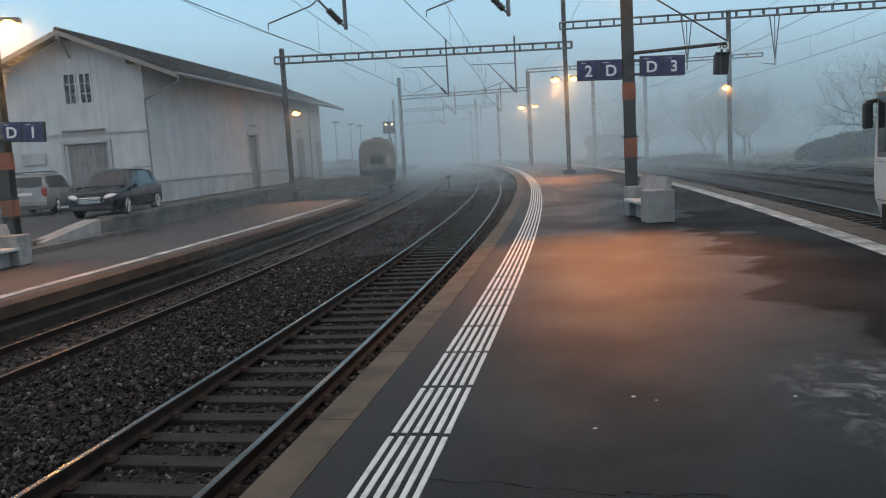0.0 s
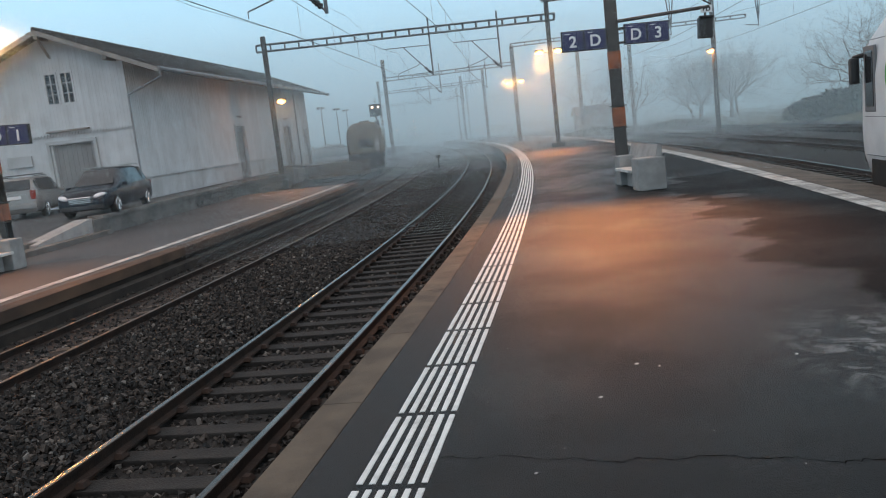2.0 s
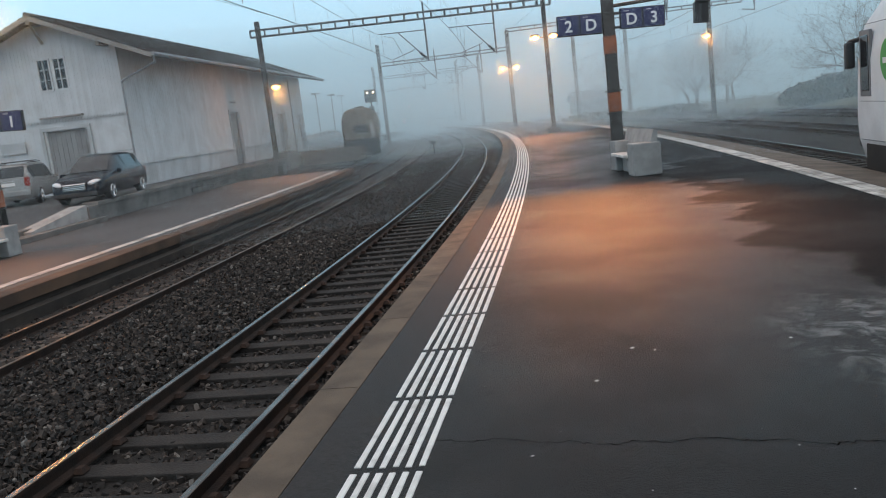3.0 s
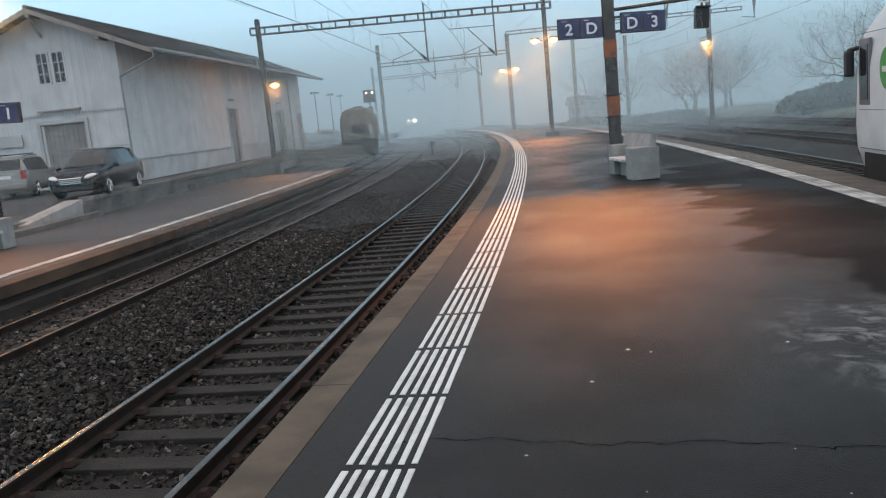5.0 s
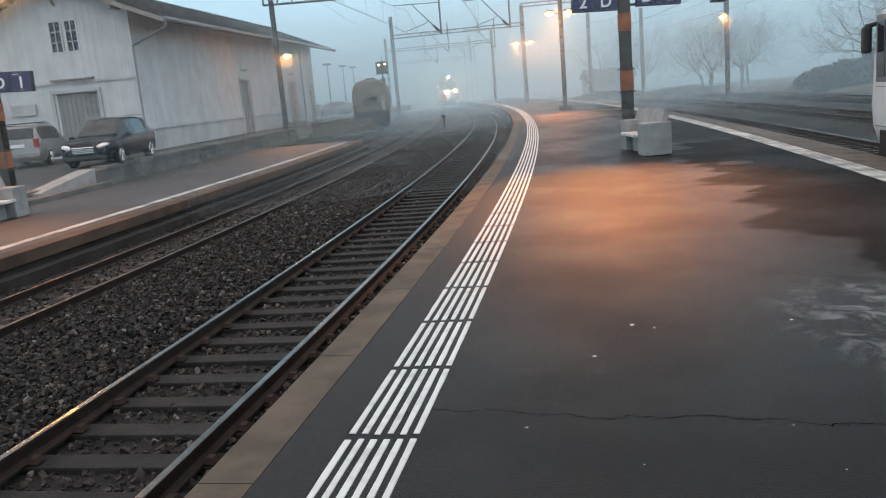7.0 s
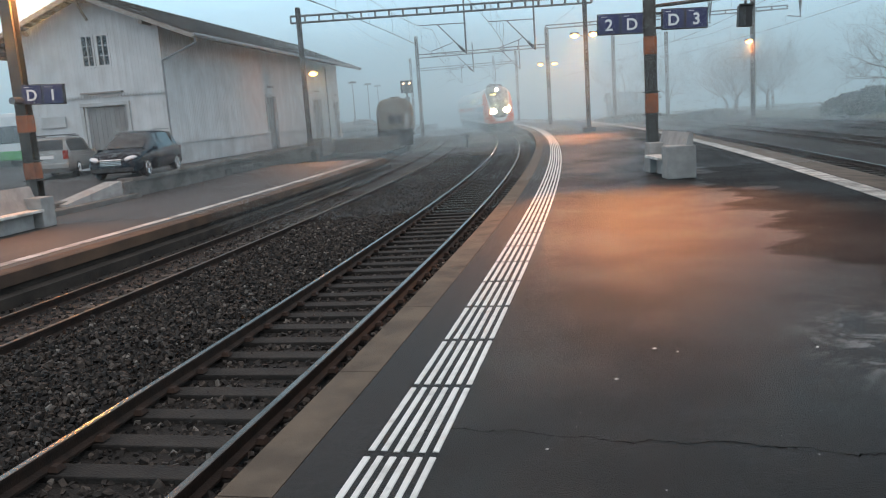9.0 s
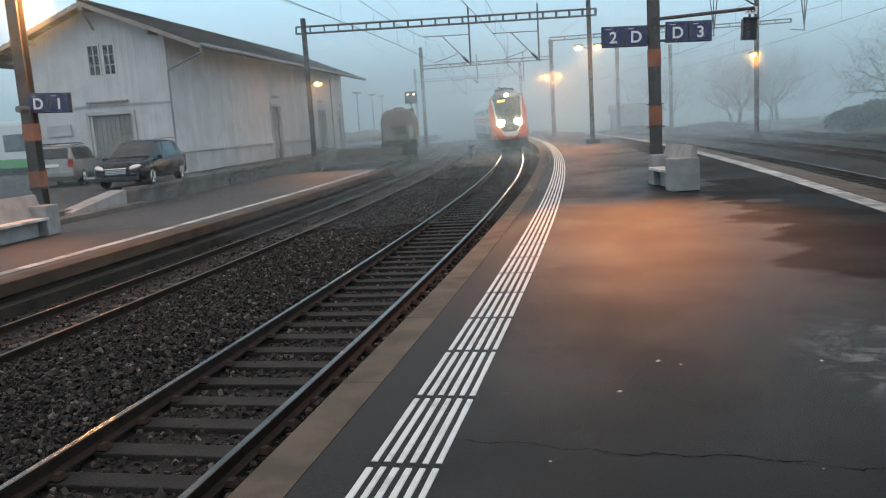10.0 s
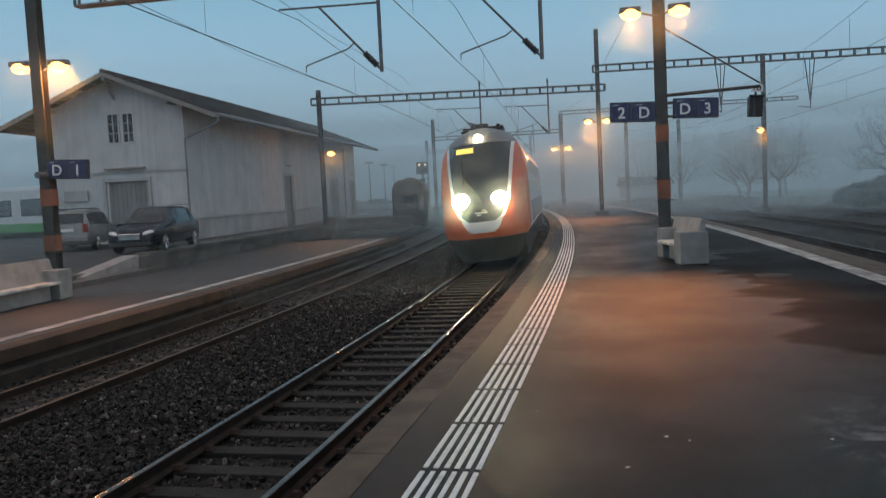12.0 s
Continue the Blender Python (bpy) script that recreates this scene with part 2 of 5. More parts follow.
    "sodium": glow("sodium_lamp", (1.0, 0.37, 0.075), 10.0),
    "head": glow("headlight", (1.0, 0.80, 0.46), 140.0),
    "display": glow("amber_display", (1.0, 0.72, 0.12), 1.2),
    "signal": glow("signal_light", (1.0, 0.6, 0.32), 6.0),
    "far_lamp": glow("far_lamp", (1.0, 0.8, 0.6), 6.0),
}


def fog_stuff():
    """Fog droplets: white, scattering light forwards and back alike."""
    m = bpy.data.materials.new("fog")
    m.use_nodes = True
    nt = m.node_tree
    nt.nodes.clear()
    o, a = nt.nodes.new("ShaderNodeOutputMaterial"), nt.nodes.new("ShaderNodeMixShader")
    d, t = nt.nodes.new("ShaderNodeBsdfDiffuse"), nt.nodes.new("ShaderNodeBsdfTranslucent")
    for k in (d, t):
        k.inputs["Color"].default_value = (0.79, 0.95, 1.0, 1)
    nt.links.new(d.outputs[0], a.inputs[1])
    nt.links.new(t.outputs[0], a.inputs[2])
    nt.links.new(a.outputs[0], o.inputs["Surface"])
    return m


# ---- building helpers ----
def finish(name, bm, material, parent=None, label="", smooth=False):
    me = bpy.data.meshes.new(name)
    bmesh.ops.recalc_face_normals(bm, faces=bm.faces[:])
    bm.to_mesh(me)
    bm.free()
    me.materials.append(material)
    if smooth:
        for p in me.polygons:
            p.use_smooth = True
    ob = new(name, me)
    if parent:
        ob.parent = parent
    if label:
        ob["label"] = label
    return ob


def part(name, bm, material, parent, label="", smooth=False):
    return finish(name, bm, material, parent, label, smooth)


def thing(name, m, label, category, group="", kind=""):
    e = new(name)
    e.empty_display_size = 0.2
    e.matrix_basis = m
    return tagged(e, label, category, group, kind)


def box(bm, x0, x1, y0, y1, z0, z1, bevel=0.0, m=None):
    g = bmesh.ops.create_cube(bm, size=1.0)
    vs = g["verts"]
    bmesh.ops.scale(bm, vec=(x1 - x0, y1 - y0, z1 - z0), verts=vs)
    bmesh.ops.translate(bm, vec=((x0 + x1) / 2, (y0 + y1) / 2, (z0 + z1) / 2), verts=vs)
    if m is not None:
        bmesh.ops.transform(bm, matrix=m, verts=vs)
    if bevel:
        es = {e for v in vs for e in v.link_edges}
        bmesh.ops.bevel(bm, geom=list(es), offset=bevel, segments=2, affect="EDGES", profile=0.6)
    return bm


def rod(bm, a, b, r0, r1=None, seg=8):
    a, b = Vector(a), Vector(b)
    d = b - a
    q = Vector((0, 0, 1)).rotation_difference(d.normalized()).to_matrix().to_4x4()
    bmesh.ops.create_cone(bm, cap_ends=True, segments=seg, radius1=r0, radius2=r0 if r1 is None else r1, depth=d.length,
                          matrix=Matrix.Translation((a + b) / 2) @ q)
    return bm


def B():
    return bmesh.new()


def mesh_from(name, verts, faces, material, parent=None, label="", smooth=False):
    me = bpy.data.meshes.new(name)
    me.from_pydata(verts, [], faces)
    me.materials.append(material)
    me.update()
    if smooth:
        for p in me.polygons:
            p.use_smooth = True
    ob = new(name, me)
    if parent:
        ob.parent = parent
    if label:
        ob["label"] = label
    return ob


# ---- the line of the railway: a long left-hand curve ----
DS = 0.25
S0 = -20.0
_s = np.arange(S0, 420, DS)
_th = 0.27442 - 0.0024052 * _s - 0.7085e-6 * _s ** 2 + 5.1e-9 * _s ** 3
_th[_s < 0] = 0.27442 - 0.0012 * _s[_s < 0]
_bend = np.clip((_s - 156) / 40, 0, 1)
_th = np.where(_s > 156, -0.098 + 0.123 * _bend, _th)
_i0 = int(round(-S0 / DS))
_x = np.cumsum(np.sin(_th)) * DS
_y = np.cumsum(np.cos(_th)) * DS
_x += -7.833 - _x[_i0]
_y += -15.0 - _y[_i0]


def on(s, off, z=0.0):
    """The place at s metres along the line, off metres to its right."""
    i = min(max((s - S0) / DS, 0), len(_s) - 2)
    k = int(i)
    f = i - k
    x, y, th = (a[k] * (1 - f) + a[k + 1] * f for a in (_x, _y, _th))
    return Vector((x + off * math.cos(th), y - off * math.sin(th), z))


def heading(s):
    k = int(min(max((s - S0) / DS, 0), len(_s) - 1))
    return math.degrees(_th[k])


def s_of_y(y):
    return float(np.interp(y, _y, _s))


def along(name, s0, s1, profile, material, step=1.0, parent=None, label="", closed=True):
    """Sweeps a profile of (off, z) along the line."""
    n = max(2, int((s1 - s0) / step) + 1)
    ss = np.linspace(s0, s1, n)
    k = len(profile)
    verts = [tuple(on(s, o, z)) for s in ss for o, z in profile]
    faces = []
    for i in range(n - 1):
        for j in range(k if closed else k - 1):
            a, b = i * k + j, i * k + (j + 1) % k
            faces.append((a, b, b + k, a + k))
    if closed:
        faces += [tuple(range(k))[::-1], tuple(range((n - 1) * k, n * k))]
    return mesh_from(name, verts, faces, material, parent, label)


# ---- ground, tracks, platforms ----
RAIL = -0.55
BED = -0.80
T1 = -4.45
T3, T4, T5 = 11.4, 16.3, 22.3


def ground():
    bm = B()
    n = 60
    bmesh.ops.create_grid(bm, x_segments=n, y_segments=n, size=1500)
    for v in bm.verts:
        v.co.z = BED - 0.12
    ob = finish("ground", bm, M["grass"])
    tagged(ob, "dull winter grass ground around the station", "ground", kind="structure")
    ob = along("ballast_bed", -20, 300, [(-12.5, BED - 0.1), (-7.0, BED - 0.02), (T1, BED), (0, BED + 0.03), (8.5, BED), (T3, BED), (T5, BED), (27.5, BED), (29, BED - 0.1)],
               M["ballast"], 2.0, closed=False)
    tagged(ob, "dark grey stone ballast bed between the tracks", "ballast", kind="structure")


def track(name, off, s0, s1, z_left, z_right, head, sleeper_mat, near0, near1, label):
    base = thing(name, Matrix.Identity(4), label, "railway track", kind="structure")
    for side, z in ((-0.75, z_left), (0.75, z_right)):
        o = off + side
        r = along("rail", s0, s1, [(o - 0.07, z - 0.16), (o + 0.07, z - 0.16), (o + 0.07, z - 0.14), (o + 0.012, z - 0.115), (o + 0.012, z - 0.045),
                                   (o + 0.036, z - 0.035), (o + 0.036, z - 0.008), (o - 0.036, z - 0.008), (o - 0.036, z - 0.035), (o - 0.012, z - 0.045),
                                   (o - 0.012, z - 0.115), (o - 0.07, z - 0.14)], M["rail_web"], 1.0, base)
        along("rail_head", s0, s1, [(o - 0.034, z - 0.0085), (o + 0.034, z - 0.0085), (o + 0.034, z - 0.004), (o + 0.026, z), (o - 0.026, z), (o - 0.034, z - 0.004)],
              M[head], 1.0, r, "worn shiny running surface")
    # sleepers
    bm = B()
    box(bm, -1.28, 1.28, -0.12, 0.12, -0.15, 0.0, 0.015)
    first = None
    s = near0
    zmid = (z_left + z_right) / 2 - 0.165
    tilt = math.degrees(math.atan2(z_right - z_left, 1.5))
    i = 0
    while s < near1:
        p = on(s, off, zmid)
        m = pose(p.x, p.y, p.z, 0, -tilt, -heading(s) + random.uniform(-0.8, 0.8))
        if first is None:
            first = part("sleeper", bm, sleeper_mat, base)
            ob = first
        else:
            ob = new("sleeper", first.data)
            ob.parent = base
        ob.matrix_basis = m
        s += 0.6 + random.uniform(-0.015, 0.015)
    verts, faces = [], []
    while s < s1:
        h = 0.12
        a = [on(s - h, off - 1.28, zmid), on(s - h, off + 1.28, zmid), on(s + h, off + 1.28, zmid), on(s + h, off - 1.28, zmid)]
        k = len(verts)
        verts += [tuple(v) for v in a] + [(v.x, v.y, v.z - 0.15) for v in a]
        faces += [(k, k + 1, k + 2, k + 3), (k, k + 4, k + 5, k + 1), (k + 2, k + 6, k + 7, k + 3), (k + 1, k + 5, k + 6, k + 2), (k, k + 3, k + 7, k + 4)]
        s += 0.6
    if verts:
        ob = mesh_from("far_sleepers", verts, faces, sleeper_mat, base)
        tagged(ob, kind="stuff")
    # rail fastenings
    bm = B()
    verts, faces = [], []
    s = near0
    while s < min(near1, near0 + 36):
        for side, z in ((-0.75, z_left), (0.75, z_right)):
            for d in (-0.105, 0.105):
                p = on(s, off + side + d, z - 0.15)
                k = len(verts)
                c, n = math.cos(radians(-heading(s))), math.sin(radians(-heading(s)))
                for dz, sc in ((0, 1.0), (0.045, 0.6)):
                    for ux, uy in ((-0.05, -0.06), (0.05, -0.06), (0.05, 0.06), (-0.05, 0.06)):
                        ux, uy = ux * sc, uy * sc
                        verts.append((p.x + ux * c - uy * n, p.y + ux * n + uy * c, p.z + dz))
                faces += [(k + 4, k + 5, k + 6, k + 7)] + [(k + j, k + (j + 1) % 4, k + 4 + (j + 1) % 4, k + 4 + j) for j in range(4)]
        s += 0.6
    ob = mesh_from("rail_clips", verts, faces, M["clip"], base)
    tagged(ob, kind="stuff")
    return base


def stones():
    """Loose ballast stones lying on the bed near the platform."""
    rng = np.random.default_rng(4)
    base = np.array([(sx, sy, sz) for sz in (-1, 1) for sy in (-1, 1) for sx in (-1, 1)], float) * 0.72
    base[4:, :2] *= 0.72
    fc = np.array([(0, 2, 3), (0, 3, 1), (4, 5, 7), (4, 7, 6), (0, 1, 5), (0, 5, 4), (2, 6, 7), (2, 7, 3), (0, 4, 6), (0, 6, 2), (1, 3, 7), (1, 7, 5)])
    zones = [(-3.45, -0.95, 9.0, 34.0, 26000, -0.63), (-0.66, 0.66, 15.0, 36.0, 12000, BED + 0.03), (0.86, 1.66, 16.0, 40.0, 5000, -0.71),
             (-5.1, -3.8, 14.0, 44.0, 5000, BED + 0.01), (-6.3, -5.4, 14.0, 44.0, 1800, BED), (-3.6, -0.9, 34.0, 62.0, 8000, -0.65),
             (9.0, 10.5, 26.0, 50.0, 3000, BED + 0.02), (12.4, 15.2, 34.0, 60.0, 4000, BED + 0.05)]
    vs, fs, k = [], [], 0
    for o0, o1, s0, s1, n, z in zones:
        # evener towards the near end
        t = rng.random(n)
        ss = s0 + (s1 - s0) * t ** 1.25
        oo = o0 + (o1 - o0) * rng.random(n)
        for s, o in zip(ss, oo):
            c = on(s, o, z + rng.uniform(-0.05, 0.02))
            r = rng.choice((0.016, 0.021, 0.026, 0.032, 0.04, 0.046)) * rng.uniform(0.75, 1.0)
            sc = np.array([r * rng.uniform(0.8, 1.4), r * rng.uniform(0.7, 1.2), r * rng.uniform(0.5, 0.95)])
            e = Euler(rng.uniform(0, 6.28, 3)).to_matrix()
            q = (base * sc + rng.normal(0, 0.16, (8, 3)) * r) @ np.array(e).T + np.array(c)
            vs.append(q)
            fs.append(fc + k)
            k += 8
    ob = mesh_from("ballast_stones", np.vstack(vs).tolist(), np.vstack(fs).tolist(), M["stone"])
    tagged(ob, "loose dark grey ballast stones between the rails", "gravel", kind="stuff")


def hump():
    """The raised ballast shoulders between and beside the tracks."""
    for a, b, z, nm in ((-3.45, -0.95, -0.66, "mid"), (0.9, 1.66, -0.72, "edge"), (12.3, 15.4, -0.7, "far")):
        ob = along("ballast_shoulder", -15, 160, [(a - 0.25, BED - 0.05), (a, z - 0.03), ((a + b) / 2, z), (b, z - 0.03), (b + 0.1, BED - 0.05)], M["ballast"], 1.5, closed=False)
        tagged(ob, "raised shoulder of dark ballast beside the track", "ballast", kind="structure")


def island_platform():
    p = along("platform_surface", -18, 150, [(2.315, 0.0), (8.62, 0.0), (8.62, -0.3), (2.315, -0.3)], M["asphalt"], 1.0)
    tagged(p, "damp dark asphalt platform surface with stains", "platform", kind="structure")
    q = along("platform_band", -18, 150, [(2.0, -0.002), (2.315, -0.002), (2.315, -0.3), (2.0, -0.3)], M["asphalt_dark"], 1.0)
    tagged(q, "newer black asphalt band along the platform edge", "platform", kind="structure")
    f = along("platform_face", -18, 150, [(1.78, -0.22), (2.0, -0.22), (2.0, -0.9), (1.78, -0.9)], M["concrete_dark"], 1.0)
    tagged(f, "dark concrete face under the platform edge", "platform", kind="structure")
    e = along("far_edge", -18, 150, [(8.64, -0.01), (9.5, -0.09), (10.1, -0.25), (10.36, -0.38), (10.5, -0.62), (10.5, -0.8), (8.64, -0.8)], M["earth"], 1.0)
    tagged(e, "brown gravelly edge of the platform", "platform", kind="structure")
    w = thing("far_edge_line", Matrix.Identity(4), "dirty white safety line of short slabs along the far edge", "platform marking", kind="structure")
    d = 12.0
    while d < 60:
        for o0, o1 in ((8.2, 8.318), (8.33, 8.448), (8.46, 8.58)):
            along("line_slab", d + 0.01, d + 0.485, [(o0, 0.001), (o1, 0.001), (o1, 0.008), (o0, 0.008)], M["far_line"], 1.0, w)
        d += 0.5
    along("far_line_slab", 60, 125, [(8.2, 0.001), (8.58, 0.001), (8.58, 0.008), (8.2, 0.008)], M["far_line"], 1.0, w)
    kb = thing("platform_kerb", Matrix.Identity(4), "weathered tan concrete kerb stones along the platform edge", "kerb", kind="structure")
    s, i = 8.0, 0
    while s < 140:
        ln = 1.98 if s < 70 else 6.0
        ss = np.linspace(s, s + ln, 3)
        prof = [(1.67, -0.2), (1.67, -0.015), (1.685, 0.0), (1.995, 0.0), (1.995, -0.2)]
        along("kerb_stone", ss[0], ss[-1], prof, M["kerb"], 1.0, kb)
        s += ln + 0.012
    # tactile safety line: groups of six raised bars
    ln = thing("tactile_line", Matrix.Identity(4), "white raised tactile safety line of six parallel bars", "tactile paving", kind="structure")
    L0, pitch, wd = 2.335, 0.0765, 0.042
    s = 20.5 - 1.125 * 7
    n = 0
    while s < 68:
        for j in range(6):
            a = L0 + j * pitch
            d0, d1 = s + 0.02 + random.uniform(0, 0.02), s + 1.09 + random.uniform(-0.02, 0.0)
            verts, k = [], 6
            for q in np.linspace(d0, d1, k):
                w0 = random.uniform(-0.002, 0.002)
                verts += [tuple(on(q, a + w0, -0.002)), tuple(on(q, a + 0.004 + w0, 0.006)), tuple(on(q, a + wd - 0.004 - w0, 0.006)), tuple(on(q, a + wd - w0, -0.002))]
            faces = [(i * 4 + c, i * 4 + c + 1, i * 4 + c + 5, i * 4 + c + 4) for i in range(k - 1) for c in range(3)]
            faces += [(3, 2, 1, 0), (k * 4 - 4, k * 4 - 3, k * 4 - 2, k * 4 - 1)]
            mesh_from("tactile_bar", verts, faces, M["white_paint"], ln)
        s += 1.125
        n += 1
    for j in range(6):
        a = L0 + j * pitch
        ob = along("far_tactile_bar", s, 135, [(a, -0.002), (a, 0.006), (a + wd, 0.006), (a + wd, -0.002)], M["white_paint"], 1.0, ln)
    # a long crack, loose grit and a round cover
    rnd = random.Random(5)
    x, verts = -0.35, []
    while x < 5.2:
        y = 4.56 - 0.33 * (x - 0.1) + 0.03 * math.sin(5 * x) + 0.02 * math.sin(17 * x + 1) + rnd.uniform(-0.016, 0.016)
        w = rnd.choice((0.001, 0.003, 0.004, 0.007))
        verts += [(x, y - w, 0.003), (x, y + w, 0.003)]
        x += 0.022
    ob = mesh_from("crack", verts, [(i, i + 2, i + 3, i + 1) for i in range(0, len(verts) - 2, 2)], M["crack"])
    tagged(ob, "long dark crack across the platform asphalt", "crack", kind="structure")
    vs, fs = [], []
    for i in range(120):
        s, o = rnd.uniform(19, 40), rnd.uniform(2.9, 8.0)
        c = on(s, o, 0.002)
        r = rnd.choice((0.003, 0.004, 0.005, 0.008))
        k = len(vs)
        q = rnd.uniform(0, 6.28)
        vs += [(c.x + r * math.cos(q + d), c.y + r * math.sin(q + d) * 1.3, 0.001) for d in (0, 1.9, 4.0)] + [(c.x, c.y, r * 0.4)]
        fs += [(k, k + 1, k + 3), (k + 1, k + 2, k + 3), (k + 2, k, k + 3)]
    for x, y, r in ((1.61, 5.9, 0.022), (1.75, 5.78, 0.014), (1.17, 5.28, 0.020), (2.75, 5.65, 0.018), (0.53, 4.22, 0.014)):
        k = len(vs)
        vs += [(x + r * math.cos(d), y + r * math.sin(d) * 0.8, 0.001) for d in (0, 1.6, 3.1, 4.6)] + [(x, y, r * 0.5)]
        fs += [(k + i, k + (i + 1) % 4, k + 4) for i in range(4)]
    ob = mesh_from("loose_grit", vs, fs, M["white_worn"])
    tagged(ob, "pale grit and droppings scattered on the asphalt", "grit", kind="stuff")
    bm = B()
    bmesh.ops.create_cone(bm, cap_ends=True, segments=32, radius1=0.36, radius2=0.35, depth=0.012, matrix=Matrix.Translation((6.45, 15.6, 0.002)))
    ob = finish("round_cover", bm, M["asphalt_dark"])
    tagged(ob, "round concrete cover let into the platform", "manhole cover")



def home_platform():
    p = along("home_platform", -18, 58, [(-6.35, -0.28), (-6.35, -0.42), (-13.0, -0.42), (-13.0, -0.28)], M["yard"], 1.0)
    tagged(p, "grey asphalt surface of the side platform", "platform", kind="structure")
    p = along("home_platform_edge", -18, 58, [(-6.2, -0.285), (-6.2, -0.5), (-6.6, -0.5), (-6.6, -0.272), (-6.25, -0.272)], M["rust_ledge"], 1.0)
    tagged(p, "rust-brown stained edge stones of the side platform", "platform", kind="structure")
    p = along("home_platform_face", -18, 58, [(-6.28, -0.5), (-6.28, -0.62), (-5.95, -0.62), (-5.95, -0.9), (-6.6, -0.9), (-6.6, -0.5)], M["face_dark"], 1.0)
    tagged(p, "dark brown concrete face with a stepped ledge", "platform", kind="structure")
    p = along("home_platform_line", -18, 57, [(-6.9, -0.279), (-6.9, -0.270), (-7.15, -0.270), (-7.15, -0.279)], M["far_line"], 1.0)
    tagged(p, "worn white safety line on the side platform", "platform marking", kind="structure")


ground()
track("track_two", 0.0, -20, 300, RAIL, RAIL, "rail_head", M["sleeper"], 9.0, 75.0, "curved railway track with shiny rails on dark wooden sleepers")
track("track_one", T1, -20, 300, -0.67, -0.58, "rail_dull", M["sleeper_grey"], 18.0, 75.0, "curved railway track with rusty rails on grey sleepers")
track("track_three", T3, -20, 200, RAIL, RAIL, "rail_head", M["sleeper"], 30.0, 60.0, "curved railway track beyond the platform")
track("track_four", T4, -20, 200, RAIL, RAIL, "rail_dull", M["sleeper"], 40.0, 60.0, "rusty railway track beyond the platform")
track("track_five", T5, -20, 200, RAIL, RAIL, "rail_dull", M["sleeper"], 50.0, 65.0, "rusty railway track beside the grass bank")
track("siding", -7.75, 60, 160, -0.65, -0.65, "rail_dull", M["sleeper"], 60.0, 80.0, "siding track behind the side platform")
hump()
island_platform()
home_platform()


# ---- goods shed and yard ----
SH = pose(-11.76, 37.5, 0, 0, 0, -8)      # local y runs along the shed, local x towards the tracks
YARD = 0.34
SHED_L, SHED_W, EAVE, RIDGE = 32.3, 6.6, 6.73, 8.25


def board_wall(name, material, parent, x, y0, y1, z0, z1, across, holes=(), pitch=0.16, top=None, label=""):
    """Upright boards with narrow cover strips on a backing, leaving the holes (a0, a1, b0, b1) open."""
    n = max(1, round((y1 - y0) / pitch))
    w = (y1 - y0) / n
    wall = None
    for i in range(n):
        a = y0 + i * w
        d = random.uniform(-0.004, 0.004)
        spans = [(z0, top(a + w / 2) if top else z1)]
        for h in holes:
            if a + w * 0.5 > h[0] and a + w * 0.5 < h[1]:
                cut = []
                for s in spans:
                    if h[2] > s[0]:
                        cut.append((s[0], min(s[1], h[2])))
                    if h[3] < s[1]:
                        cut.append((max(s[0], h[3]), s[1]))
                spans = cut
        for s in spans:
            if s[1] - s[0] < 0.02:
                continue
            # plank with a cover strip at its edge: an L-shaped outline swept upwards
            prof = [(a, -0.12), (a + w, -0.12), (a + w, d), (a + 0.045, d), (a + 0.045, d + 0.007), (a, d + 0.007)]
            vs = []
            for z in s:
                vs += [(u, -(x + t), z) if across else (x + t, u, z) for u, t in prof]
            k = len(prof)
            fs = [(j, (j + 1) % k, k + (j + 1) % k, k + j) for j in range(k)] + [tuple(range(k))[::-1], tuple(range(k, 2 * k))]
            if wall is None:
                wall = mesh_from(name, vs, fs, material, parent, label)
            else:
                mesh_from("board", vs, fs, material, wall)
    return wall


def shed():
    t = thing("goods_shed", SH, "long white weatherboarded goods shed with a low tiled roof", "building")
    doors = [(13.7, 15.5, YARD, 3.6), (24.3, 26.4, YARD, 3.5), (30.4, 31.7, YARD, 3.3)]
    board_wall("long_wall", M["boards"], t, 0.0, 0, SHED_L, 1.35, EAVE + 0.05, False, doors, 0.2, None, "pale boarded long wall")
    board_wall("lower_boarding", M["boards_low"], t, 0.05, 0, SHED_L, YARD - 0.4, 1.33, False, doors, 0.2, None, "weathered lower boarding")
    bm = B()
    for a, b in ((0, 13.6), (15.6, 24.2), (26.5, 30.3), (31.8, SHED_L)):
        box(bm, 0.05, 0.14, a, b, 1.31, 1.40, 0.01)
    part("rail_moulding", bm, M["boards_low"], t)
    mid = -SHED_W / 2
    slope = (RIDGE - 0.15 - EAVE) / (SHED_W / 2)

    def top(u):
        return EAVE + 0.35 + slope * (SHED_W / 2 - abs(u - mid)) - 0.3
    hole = [(-4.05, -1.95, YARD - 0.5, 3.22), (-3.75, -3.2, 5.05, 6.42), (-3.0, -2.45, 5.05, 6.42)]
    board_wall("gable_wall", M["boards"], t, 0.0, -SHED_W, 0.0, 3.75, EAVE, True, hole, 0.165, top, "white boarded gable end")
    board_wall("gable_lower_wall", M["boards"], t, -0.06, -SHED_W, 0.0, YARD - 0.5, 3.78, True, hole, 0.22)
    # scalloped ends of the upper boards
    bm = B()
    n = 44
    for i in range(n):
        a = -SHED_W + SHED_W * i / n
        w = SHED_W / n
        pts = [(a, 3.76), (a + w, 3.76), (a + w * 0.8, 3.66), (a + w * 0.5, 3.60), (a + w * 0.2, 3.66)]
        f = [bm.verts.new((u, -0.035, z)) for u, z in pts]
        g = [bm.verts.new((u, -0.005, z)) for u, z in pts]
        bm.faces.new(f)
